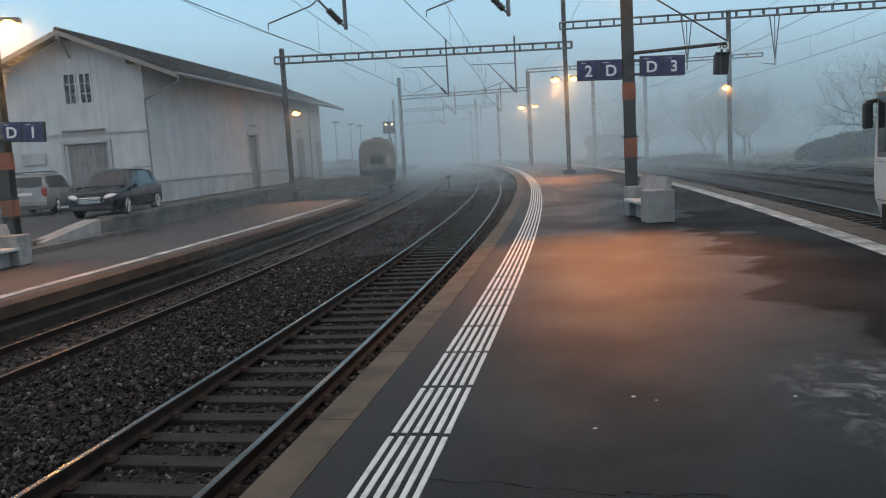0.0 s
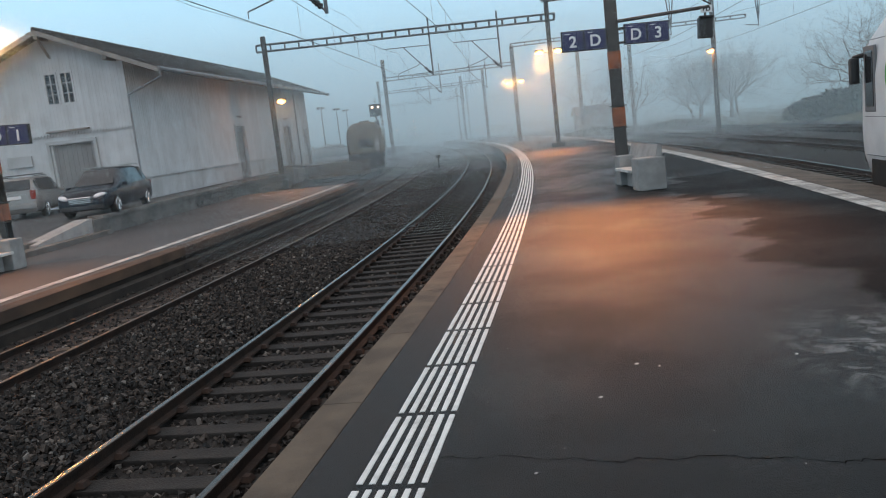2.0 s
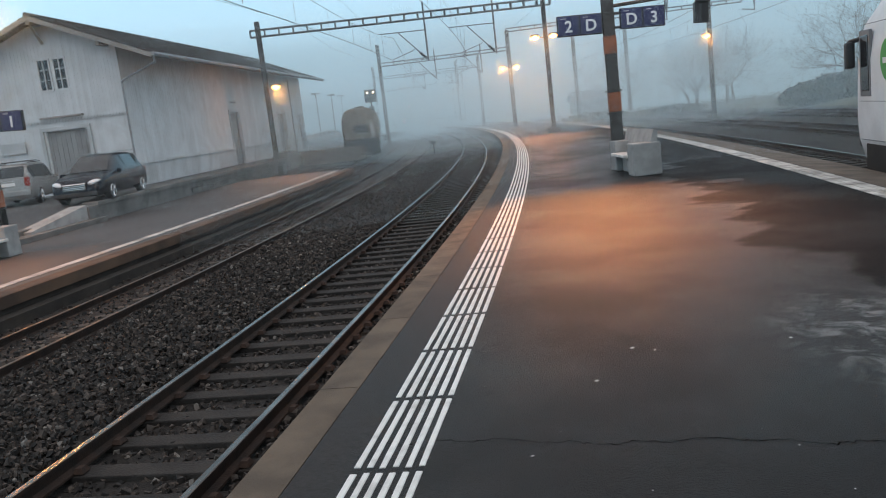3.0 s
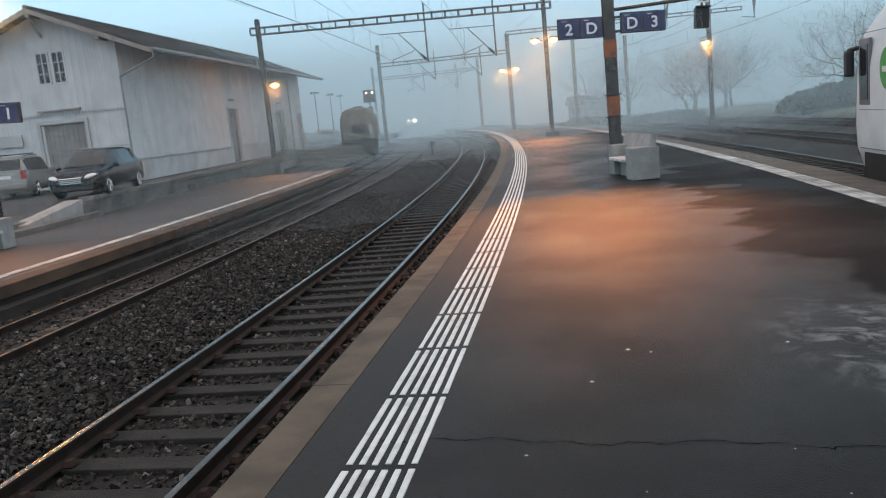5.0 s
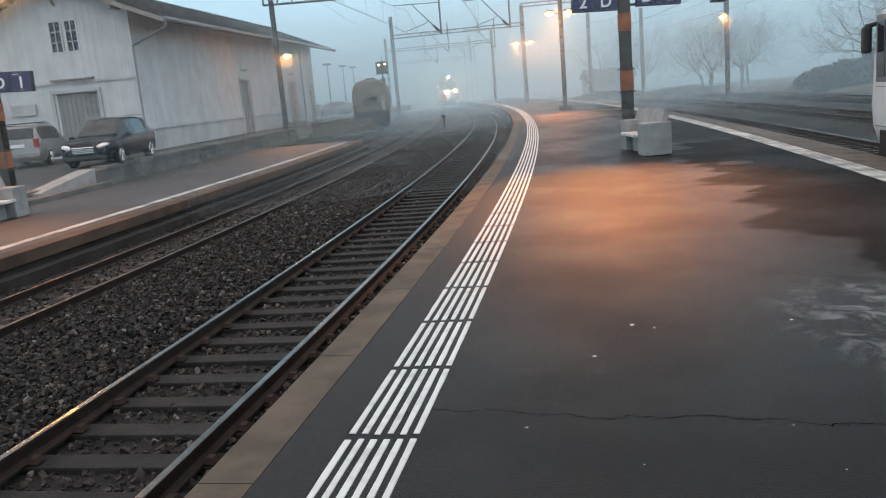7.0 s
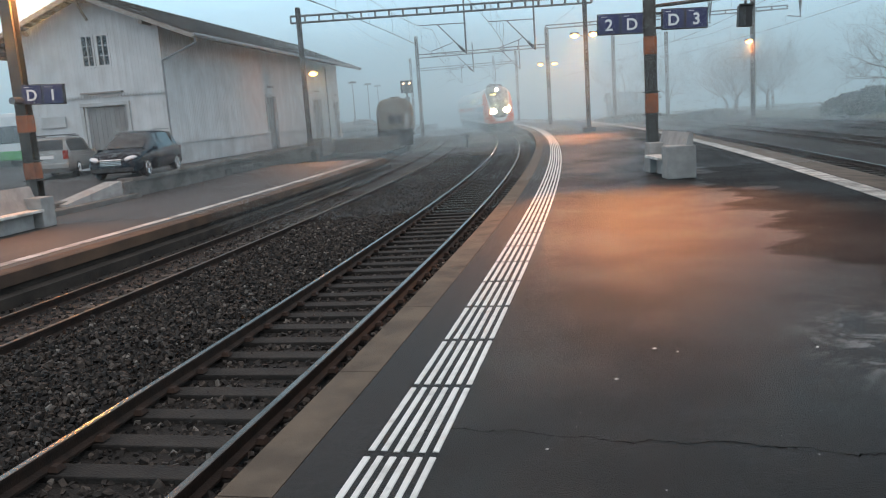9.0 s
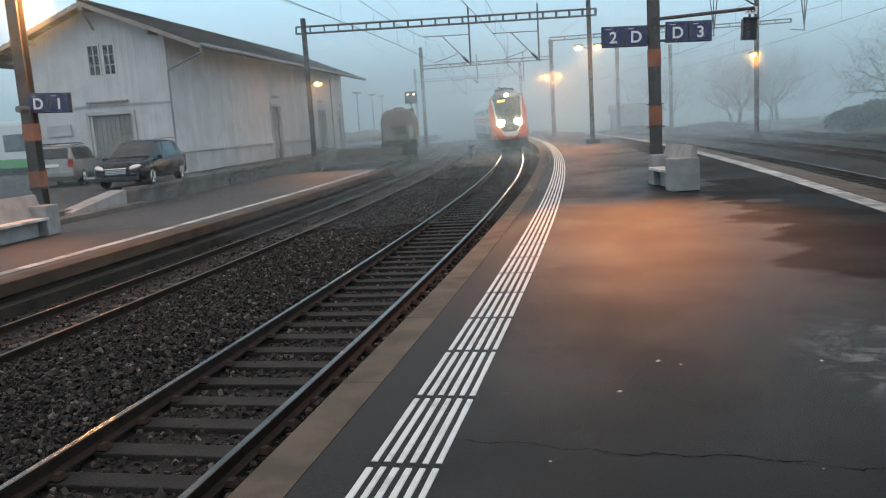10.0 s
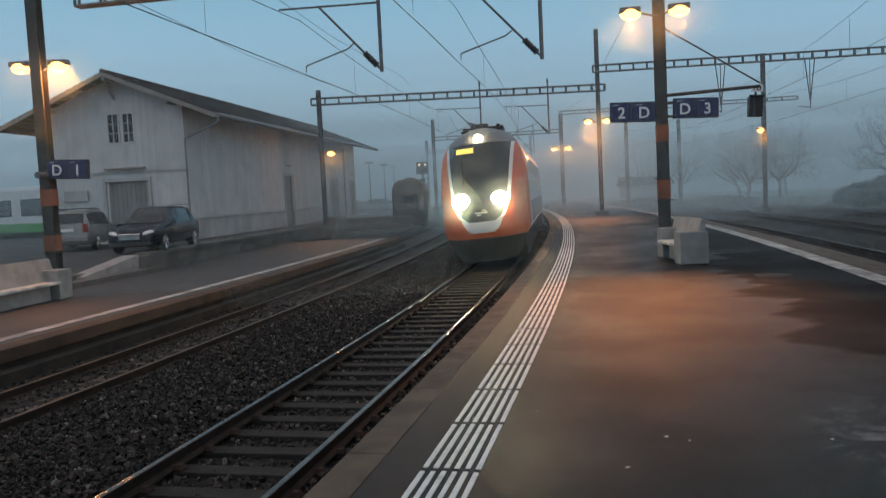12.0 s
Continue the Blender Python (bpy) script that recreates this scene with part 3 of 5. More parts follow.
        bm.faces.new(g[::-1])
        for k in range(5):
            bm.faces.new((f[k], f[(k + 1) % 5], g[(k + 1) % 5], g[k]))
    part("scalloped_trim", bm, M["boards"], t)
    bm = box(B(), -SHED_W, -0.1, SHED_L - 0.1, SHED_L, 0, EAVE + 0.04)
    box(bm, -SHED_W - 0.1, -SHED_W, 0, SHED_L, 0, EAVE + 0.04)
    part("back_wall", bm, M["boards"], t)
    # roof: two slopes of tile courses
    ov_r, ov_l, y0, y1 = 2.0, 2.4, -0.95, SHED_L + 0.35
    roof = None
    for sgn, reach in ((1, SHED_W / 2 + ov_r), (-1, SHED_W / 2 + ov_l)):
        k = 16
        for i in range(k):
            d0, d1 = reach * i / k, reach * (i + 1) / k + 0.02
            z0, z1 = RIDGE - slope * d0, RIDGE - slope * d1
            c = [(mid + sgn * d0, z0 - 0.03), (mid + sgn * d1, z1 + 0.03), (mid + sgn * d1, z1 - 0.03), (mid + sgn * d0, z0 - 0.09)]
            vs = [(x, yy, z) for yy in (y0, y1) for x, z in c]
            fs = [(j, (j + 1) % 4, 4 + (j + 1) % 4, 4 + j) for j in range(4)] + [(3, 2, 1, 0), (4, 5, 6, 7)]
            if roof is None:
                roof = mesh_from("roof", vs, fs, M["roof"], t, "dark brown tiled gable roof")
            else:
                mesh_from("tile_course", vs, fs, M["roof"], roof)
    bm = rod(B(), (mid, y0, RIDGE + 0.02), (mid, y1, RIDGE + 0.02), 0.11, seg=10)
    part("ridge_tiles", bm, M["roof"], t)
    for sgn, reach in ((1, SHED_W / 2 + ov_r), (-1, SHED_W / 2 + ov_l)):
        for yy in (y0 - 0.03, y1 + 0.0):
            bm = B()
            v = []
            for dy in (0, 0.05):
                for d, dz in ((0, -0.02), (reach, -0.02), (reach, -0.22), (0, -0.22)):
                    v.append(bm.verts.new((mid + sgn * d, yy + dy, RIDGE - slope * d + dz)))
            for f in ((0, 1, 2, 3), (7, 6, 5, 4), (0, 4, 5, 1), (1, 5, 6, 2), (2, 6, 7, 3), (3, 7, 4, 0)):
                bm.faces.new([v[i] for i in f])
            part("bargeboard", bm, M["timber"], t, "pale painted bargeboard")
    # soffit rafters
    for i in range(38):
        bm = B()
        yy = y0 + 0.3 + i * (y1 - y0 - 0.6) / 37
        for sgn, reach in ((1, SHED_W / 2 + ov_r - 0.08),):
            d0 = SHED_W / 2 - 0.1
            v = []
            for dy in (0, 0.12):
                for d, dz in ((d0, -0.10), (reach, -0.10), (reach, -0.22), (d0, -0.25)):
                    v.append(bm.verts.new((mid + sgn * d, yy + dy, RIDGE - slope * d + dz)))
            for f in ((0, 1, 2, 3), (7, 6, 5, 4), (0, 4, 5, 1), (1, 5, 6, 2), (2, 6, 7, 3), (3, 7, 4, 0)):
                bm.faces.new([v[k] for k in f])
        part("rafter", bm, M["timber"], t)
    ex, ez = mid + SHED_W / 2 + ov_r, RIDGE - slope * (SHED_W / 2 + ov_r)
    bm = rod(B(), (ex + 0.05, y0, ez - 0.06), (ex + 0.05, y1, ez - 0.06), 0.085, seg=8)
    part("gutter", bm, M["gutter"], t, "pale zinc gutter")
    bm = rod(B(), (ex + 0.05, y0 + 0.15, ez - 0.1), (ex + 0.02, y0 + 0.2, ez - 0.4), 0.05)
    rod(bm, (ex + 0.02, y0 + 0.2, ez - 0.4), (0.08, -0.1, ez - 1.0), 0.05)
    rod(bm, (0.08, -0.1, ez - 1.0), (0.08, -0.1, YARD), 0.05)
    part("downpipe", bm, M["gutter"], t)
    part("downpipe", rod(B(), (0.12, 28.2, ez - 0.1), (0.12, 28.2, YARD), 0.05), M["gutter"], t)
    # brackets at the gable
    for u, z in ((mid, 7.85), (-0.35, 6.62), (-SHED_W + 0.3, 6.62)):
        bm = B()
        box(bm, u - 0.09, u + 0.09, -0.9, 0.0, z, z + 0.18, 0.01)
        if u == mid:
            rod(bm, (u, -0.75, z), (u, -0.03, z - 0.75), 0.06, seg=6)
        part("roof_bracket", bm, M["timber"], t)
    # doors on the long side
    for a, b, z0, z1 in doors:
        k = max(4, round((b - a) / 0.22))
        d = part("door", box(B(), -0.24, -0.22, a, b, z0, z1 - 0.02), M["door_grey"], t, "grey boarded goods door")
        for i in range(k):
            w = (b - a) / k
            part("plank", box(B(), -0.22, -0.17 + random.uniform(-0.006, 0.006), a + i * w + 0.006, a + (i + 1) * w - 0.006, z0, z1 - 0.02), M["door_grey"], d)
        bm = box(B(), -0.16, 0.06, a - 0.14, a, z0, z1 + 0.02, 0.01)
        box(bm, -0.16, 0.06, b, b + 0.14, z0, z1 + 0.02, 0.01)
        box(bm, -0.16, 0.07, a - 0.14, b + 0.14, z1 + 0.02, z1 + 0.17, 0.01)
        part("door_frame", bm, M["boards_low"], d)
        box(bm := B(), 0.03, 0.10, a + 0.3, b - 0.5, z1 + 0.55, z1 + 0.66, 0.01)
        part("door_plate", bm, M["door_grey"], d)
    # gable door
    d = part("gable_door", box(B(), -4.05, -1.95, 0.19, 0.21, YARD - 0.4, 3.2), M["door_grey"], t, "grey boarded double door in the gable")
    for i in range(9):
        w = 2.1 / 9
        part("plank", box(B(), -4.05 + i * w + 0.006, -4.05 + (i + 1) * w - 0.006, 0.14, 0.19, YARD - 0.4, 3.2), M["door_grey"], d)
    bm = box(B(), -4.2, -4.05, -0.07, 0.16, YARD - 0.4, 3.25, 0.01)
    box(bm, -1.95, -1.8, -0.07, 0.16, YARD - 0.4, 3.25, 0.01)
    box(bm, -4.2, -1.8, -0.08, 0.16, 3.25, 3.40, 0.01)
    part("door_frame", bm, M["boards_low"], d)
    bm = box(B(), -4.0, -2.0, -0.22, 0.0, 3.80, 3.88, 0.01)
    part("door_hood", bm, M["timber"], d)
    # paired gable window
    for a, b in ((-3.75, -3.2), (-3.0, -2.45)):
        bm = box(B(), a, b, 0.04, 0.05, 5.05, 6.42)
        w = part("window", bm, M["glass"], t, "small-paned gable window")
        bm = B()
        for x0, x1, z0, z1 in ((a - 0.05, a + 0.03, 5.0, 6.47), (b - 0.03, b + 0.05, 5.0, 6.47), (a, b, 6.38, 6.47), (a, b, 4.98, 5.08),
                               ((a + b) / 2 - 0.02, (a + b) / 2 + 0.02, 5.05, 6.42), (a, b, 5.48, 5.51), (a, b, 5.94, 5.97)):
            box(bm, x0, x1, -0.03, 0.035, z0, z1)
        part("window_frame", bm, M["boards"], w)
    bm = box(B(), -6.2, -5.0, -0.08, -0.02, 2.4, 2.9, 0.01)
    part("side_hatch", bm, M["boards_low"], t)


def yard():
    bm = B()
    pts = [(-40, -32, -0.26), (2.3, -32, -0.26), (2.3, -14, -0.26), (2.3, -9.0, YARD), (2.3, 45, YARD), (2.3, 80, YARD), (-40, 80, YARD), (-40, 45, YARD), (-40, -9, YARD), (-40, -14, -0.26)]
    v = [bm.verts.new(p) for p in pts]
    for f in ((0, 1, 2, 9), (9, 2, 3, 8), (8, 3, 4, 7), (7, 4, 5, 6)):
        bm.faces.new([v[i] for i in f])
    r = bmesh.ops.extrude_face_region(bm, geom=bm.faces[:])
    bmesh.ops.translate(bm, vec=(0, 0, -0.7), verts=[e for e in r["geom"] if isinstance(e, bmesh.types.BMVert)])
    ob = finish("yard", bm, M["yard"])
    ob.matrix_basis = SH
    tagged(ob, "grey asphalt goods yard beside the shed", "yard", kind="structure")
    # masonry retaining wall with a concrete coping
    w = thing("retaining_wall", SH, "low weathered masonry retaining wall with concrete coping", "wall", kind="structure")
    first = {}
    for row in range(3):
        y = -0.9 + (0.35 if row % 2 else 0)
        while y < 15.2:
            ln = random.choice((0.55, 0.7, 0.9))
            if ln not in first:
                bm = box(B(), -0.2, 0.2, 0, ln - 0.025, 0, 0.215, 0.02)
                first[ln] = part("wall_stone", bm, M["masonry"], w)
                ob = first[ln]
            else:
                ob = new("wall_stone", first[ln].data)
                ob.parent = w
            ob.matrix_basis = pose(2.5 + random.uniform(-0.015, 0.015), y, -0.45 + row * 0.235)
            y += ln
    bm = box(B(), 2.32, 2.62, -9.0, 15.2, -0.5, 0.2)
    for y in (-9.0, -6.3, -3.6):
        part("wall_panel", box(B(), 2.3, 2.70, y, y + 2.685, -0.5, 0.25, 0.02), M["concrete_dark"], w, "stained plain concrete panel")
    part("wall_core", bm, M["concrete_dark"], w)
    for y in np.arange(-9.2, 15.0, 2.0):
        bm = box(B(), 2.22, 2.78, y, y + 1.985, 0.255, 0.40, 0.02)
        part("coping", bm, M["concrete_dark"], w, "lichen-darkened concrete coping")
    bm = box(B(), 2.25, 2.8, -9.9, -9.0, -0.4, 0.30, 0.03)
    part("wall_end", bm, M["masonry"], w)
    # light loading kerb in front of the shed
    ob = finish("loading_kerb", box(B(), 1.75, 2.2, -3.0, 30, 0.3, 0.36, 0.01), M["concrete"])
    ob.matrix_basis = SH
    tagged(ob, "pale concrete loading kerb along the shed", "kerb", kind="structure")
    # sloped white slab where the wall ends
    bm = B()
    v = [bm.verts.new(p) for p in ((2.15, -13.2, -0.05), (2.75, -13.2, -0.05), (2.75, -9.9, 0.36), (2.15, -9.9, 0.36), (2.15, -13.2, -0.4), (2.75, -13.2, -0.4), (2.75, -9.9, -0.4), (2.15, -9.9, -0.4))]
    for f in ((0, 1, 2, 3), (7, 6, 5, 4), (0, 4, 5, 1), (1, 5, 6, 2), (2, 6, 7, 3), (3, 7, 4, 0)):
        bm.faces.new([v[i] for i in f])
    ob = finish("sloping_slab", bm, M["concrete"])
    ob.matrix_basis = SH
    tagged(ob, "pale sloping concrete slab at the wall end", "concrete slab")
    k = thing("step_kerb", SH, "stained concrete step kerb beside the side platform", "kerb", kind="structure")
    for i in range(8):
        y = -13.3 - i * 1.5
        bm = box(B(), 2.1, 2.5, y, y + 1.48, -0.4, 0.02, 0.02)
        part("kerb_block", bm, M["masonry"], k)
    for i in range(12):
        y = -9.3 - i * 1.5
        bm = box(B(), 2.52, 3.1, y - 1.48, y, -0.45, -0.12, 0.02)
        part("lower_block", bm, M["concrete_dark"], k)
    # board fence beyond the wall
    f = thing("board_fence", SH, "dull reddish-brown board fence beyond the wall", "fence")
    first = None
    for i in range(26):
        if first is None:
            bm = box(B(), 0.0, 0.16, -0.02, 0.02, 0, 0.95, 0.005)
            first = part("board", bm, M["earth"], f)
            ob = first
        else:
            ob = new("board", first.data)
            ob.parent = f
        ob.matrix_basis = pose(2.9 + i * 0.17, 18.5, -0.4 + random.uniform(-0.02, 0.02))
    bm = box(B(), 2.8, 7.4, 18.53, 18.6, 0.3, 0.42)
    part("fence_rail", bm, M["earth"], f)
    b = finish("stone_block", box(B(), 1.9, 2.9, 15.2, 17.6, -0.4, 0.75, 0.05), M["masonry"])
    b.matrix_basis = SH
    tagged(b, "dark rough stone block at the wall end", "stone block")


# ---- cars ----
def car(name, m, paint, label, length, height, van=False):
    """Nose towards +y. Body lofted from cross-sections, with glass, wheels, lights and trim as parts."""
    t = thing(name, m, label, "car")
    hl, w = length / 2, 0.92
    # stations: y, belt z, roof z, half width, roof half width
    if van:
        st = [(-hl, 0.72, 0.74, 0.80, 0.70), (-hl + 0.06, 0.98, 1.10, 0.86, 0.72), (-hl + 0.16, 1.02, height - 0.12, 0.88, 0.70), (-hl + 0.5, 1.02, height, 0.91, 0.70),
              (0.2, 0.98, height, 0.92, 0.70), (0.75, 0.96, height - 0.10, 0.92, 0.70), (1.35, 0.94, 1.10, 0.91, 0.74), (hl - 0.6, 0.88, 0.92, 0.88, 0.74), (hl - 0.1, 0.70, 0.74, 0.78, 0.66), (hl, 0.55, 0.58, 0.68, 0.6)]
    else:
        st = [(-hl, 0.70, 0.72, 0.76, 0.66), (-hl + 0.10, 0.95, 1.00, 0.84, 0.68), (-hl + 0.55, 0.99, height - 0.12, 0.90, 0.62), (-hl + 1.1, 0.98, height - 0.02, 0.92, 0.62),
              (-0.2, 0.95, height, 0.93, 0.62), (0.35, 0.93, height - 0.08, 0.93, 0.62), (1.15, 0.95, 1.04, 0.92, 0.74), (hl - 0.7, 0.90, 0.97, 0.90, 0.76), (hl - 0.2, 0.78, 0.86, 0.84, 0.70), (hl - 0.05, 0.64, 0.72, 0.76, 0.64), (hl, 0.45, 0.52, 0.70, 0.58)]
    bm = B()
    rings = []
    for y, zb, zr, hw, rw in st:
        lo = 0.24
        half = [(hw * 0.9, lo), (hw, lo + 0.14), (hw * 1.01, (lo + zb) / 2 + 0.1), (hw * 0.985, zb), (rw + (hw - rw) * 0.35, zb + (zr - zb) * 0.62), (rw, zr - 0.04), (rw * 0.75, zr), (0.0, zr + 0.015)]
        ring = [(x, z) for x, z in half] + [(-x, z) for x, z in half[-2::-1]]
        rings.append([bm.verts.new((x, y, z)) for x, z in ring])
    n = len(rings[0])
    for a, b in zip(rings, rings[1:]):
        for i in range(n):
            j = (i + 1) % n
            bm.faces.new((a[i], a[j], b[j], b[i]))
    bm.faces.new(rings[0])
    bm.faces.new(rings[-1][::-1])
    body = part("body", bm, paint, t, smooth=True)
    # glass: side panes, windscreen and rear window laid just proud of the body
    glass = B()

    def pane(idx0, idx1, k0, k1, grow=0.008, trim=0.08):
        for i in range(idx0, idx1):
            ya, zba, zra, hwa, rwa = st[i]
            yb, zbb, zrb, hwb, rwb = st[i + 1]
            for sg in (1, -1):
                q = []
                for (y, zb, zr, hw, rw), f in ((st[i], trim if i == idx0 else 0.03), (st[i + 1], -trim if i + 1 == idx1 else -0.03)):
                    for fr in (0.08, 0.92):
                        x = hw * 0.985 + (rw - hw * 0.985) * fr * 1.0
                        if fr > 0.5:
                            x = rw + (hw - rw) * 0.08
                        q.append((sg * (x + 0.02), y + f, zb + (zr - zb - 0.04) * fr))
                v = [glass.verts.new(p) for p in (q[0], q[2], q[3], q[1])]
                glass.faces.new(v if sg > 0 else v[::-1])
    pane(2, 5, 3, 5)
    for i, sg in ((5, 1), (1, -1)):
        y0, zb0, zr0, hw0, rw0 = st[i]
        y1, zb1, zr1, hw1, rw1 = st[i + 1]
        q = [(-rw0 * 0.9, y0, zr0), (rw0 * 0.9, y0, zr0), (rw1 * 0.95, y1, zr1), (-rw1 * 0.95, y1, zr1)]
        v = [glass.verts.new((x, y + sg * 0.02 * 1, z + 0.025)) for x, y, z in q]
        glass.faces.new(v)
    part("glazing", glass, M["glass"], body, "dark tinted windows")
    first = None
    for sx in (-1, 1):
        for y in (-hl + 0.95, hl - 0.95):
            bm = B()
            bmesh.ops.create_cone(bm, cap_ends=True, segments=28, radius1=0.33, radius2=0.33, depth=0.22, matrix=Matrix.Rotation(radians(90), 4, "Y"))
            bmesh.ops.bevel(bm, geom=[e for e in bm.edges if e.calc_length() < 0.1], offset=0.035, segments=2, affect="EDGES")
            ty = part("wheel", bm, M["rubber"], t)
            ty.matrix_basis = pose(sx * (w - 0.10), y, 0.33)
            bm = B()
            for k in range(5):
                a = k * 2 * math.pi / 5
                rod(bm, (sx * 0.115, 0.03 * math.cos(a), 0.03 * math.sin(a)), (sx * 0.118, 0.21 * math.cos(a), 0.21 * math.sin(a)), 0.045, 0.035, 6)
            bmesh.ops.create_cone(bm, cap_ends=True, segments=20, radius1=0.05, radius2=0.05, depth=0.03, matrix=Matrix.Translation((sx * 0.12, 0, 0)) @ Matrix.Rotation(radians(90), 4, "Y"))
            for k in range(20):
                a, b = k * math.pi / 10, (k + 1) * math.pi / 10
                rod(bm, (sx * 0.115, 0.215 * math.cos(a), 0.215 * math.sin(a)), (sx * 0.115, 0.215 * math.cos(b), 0.215 * math.sin(b)), 0.018, seg=4)
            part("rim", bm, M["chrome"], ty, "silver alloy rim")
    for sx in (-1, 1):
        bm = B()
        bmesh.ops.create_uvsphere(bm, u_segments=14, v_segments=8, radius=1.0, matrix=Matrix.Translation((sx * 0.62, hl - 0.2, 0.72)) @ Matrix.Rotation(radians(sx * -32), 4, "Z") @ Matrix.Rotation(radians(sx * -12), 4, "Y") @ Matrix.Diagonal((0.25, 0.17, 0.095, 1)))
        part("headlight", bm, M["lamp_lens"], body, "clear headlight", True)
        bm = box(B(), sx * 0.72 - 0.10, sx * 0.72 + 0.10, -hl - 0.015, -hl + 0.2, 0.78 if not van else 0.75, 0.98 if not van else 1.10, 0.03)
        part("tail_light", bm, M["red_lens"], body, "red tail light")
        bm = box(B(), sx * 1.02 - 0.10, sx * 1.02 + 0.08, 0.85, 0.98, 0.92, 1.06, 0.03)
        part("wing_mirror", bm, paint, body)
        for y in (-0.15, -1.0):
            bm = box(B(), sx * 0.94 - 0.02, sx * 0.94 + 0.025, y - 0.1, y + 0.1, 0.83, 0.86, 0.008)
            part("door_handle", bm, M["chrome"], body)
        bm = rod(B(), (sx * 0.66, -hl + 0.7, height + 0.03), (sx * 0.66, 0.2, height + 0.035), 0.018, seg=6)
        part("roof_rail", bm, M["chrome"] if not van else M["black"], body)
    if van:
        bm = rod(B(), (-0.85, -0.9, height + 0.09), (0.85, -0.9, height + 0.09), 0.025, seg=6)
        part("roof_bar", bm, M["black"], body)
        bm = box(B(), -0.28, 0.28, -hl - 0.02, -hl + 0.02, 0.80, 0.92, 0.005)
        part("number_plate", bm, M["sign_white"], body)
        bm = box(B(), -0.82, 0.82, -hl - 0.06, -hl + 0.15, 0.38, 0.62, 0.05)
        part("rear_bumper", bm, paint, body)
    bm = box(B(), -0.40, 0.40, hl - 0.08, hl + 0.03, 0.48, 0.70, 0.03)
    g = part("grille", bm, M["black"], body)
    bm = B()
    for k in range(3):
        box(bm, -0.37, 0.37, hl + 0.02, hl + 0.045, 0.51 + k * 0.055, 0.545 + k * 0.055)
    rod(bm, (-0.39, hl + 0.03, 0.69), (0.39, hl + 0.03, 0.69), 0.03, seg=6)
    part("grille_bars", bm, M["chrome"], g, "chrome grille bars")
    bm = box(B(), -0.75, 0.75, hl - 0.1, hl + 0.01, 0.27, 0.42, 0.03)
    part("lower_grille", bm, M["black"], body)
    return t


# ---- masts, lamps, signs ----
def lettering(txt, size, parent, m, material, label=""):
    c = bpy.data.curves.new("lettering", "FONT")
    c.offset = size * 0.02
    c.body, c.size, c.extrude, c.align_x, c.align_y = txt, size, 0.004, "CENTER", "CENTER"
    tmp = new("lettering_curve", c)
    me = bpy.data.meshes.new_from_object(tmp)
    bpy.data.objects.remove(tmp)
    me.materials.clear()
    me.materials.append(material)
    ob = new("lettering", me)
    ob.parent = parent
    ob.matrix_basis = m
    return ob


def platform_sign(m, a, b, label):
    """Two square blue panels in a frame, facing local -y."""
    t = thing("platform_sign", m, label, "sign", "platform signs")
    bm = box(B(), -0.58, 0.58, -0.03, 0.09, -0.26, 0.26, 0.01)
    part("sign_case", bm, M["black"], t)
    for x, txt in ((-0.29, a), (0.29, b)):
        bm = box(B(), x - 0.272, x + 0.272, -0.042, -0.03, -0.245, 0.245, 0.003)
        p = part("panel", bm, M["sign_blue"], t, "dark blue panel")
        lettering(txt, 0.40, p, pose(x, -0.046, -0.035, 90), M["sign_white"])
        bm = box(B(), x - 0.2, x - 0.06, -0.046, -0.041, 0.178, 0.192)
        part("small_writing", bm, M["sign_white"], p)
        bm = B()
        for x0, x1, z0, z1 in ((x - 0.262, x + 0.262, 0.228, 0.235), (x - 0.262, x + 0.262, -0.235, -0.228), (x - 0.262, x - 0.255, -0.235, 0.235), (x + 0.255, x + 0.262, -0.235, 0.235)):
            box(bm, x0, x1, -0.045, -0.041, z0, z1)
        part("border_line", bm, M["galv"], p)
    return t


LAMPS = []


def street_light(m, label, power, reach=0.75, aim=None):
    """Head on a short arm; local origin at the mast, arm towards +x."""
    t = thing("platform_lamp", m, label, "lamp", "platform lamps")
    bm = rod(B(), (0.08, 0, -0.08), (reach, 0, 0.05), 0.03)
    part("arm", bm, M["galv"], t)
    bm = box(B(), reach - 0.05, reach + 0.5, -0.14, 0.14, 0.04, 0.20, 0.05)
    part("housing", bm, M["galv"], t)
    bm = B()
    # lens sized up to take in the lamp's glare
    bmesh.ops.create_uvsphere(bm, u_segments=16, v_segments=8, radius=1.0, matrix=Matrix.Translation((reach + 0.22, 0, 0.03)) @ Matrix.Diagonal((0.27, 0.18, 0.17, 1)))
    part("lens", bm, M["sodium"], t, "glowing orange sodium lens", True)
    l = new("lamp_light", bpy.data.lights.new("lamp_light", "POINT"))
    l.data.energy, l.data.color, l.data.shadow_soft_size = power * 0.22, (1.0, 0.38, 0.09), 0.15
    l.parent = t
    l.matrix_basis = pose(reach + 0.22, 0, -0.2)
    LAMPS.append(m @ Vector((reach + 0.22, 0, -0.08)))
    if aim:
        # the reflector throws its beam along the platform
        s = new("lamp_beam", bpy.data.lights.new("lamp_beam", "SPOT"))
        s.data.energy, s.data.color, s.data.shadow_soft_size = aim[3], (1.0, 0.36, 0.10), 0.2
        s.data.spot_size, s.data.spot_blend = radians(aim[4]), 1.0
        s.parent = t
        eye = m @ Vector((reach + 0.22, 0, -0.22))
        s.matrix_basis = m.inverted() @ look(eye, aim[:3])
    return t


def h_mast(name, m, height, label, bands=(), w=0.26, foot=True):
    t = thing(name, m, label, "mast", "catenary masts")
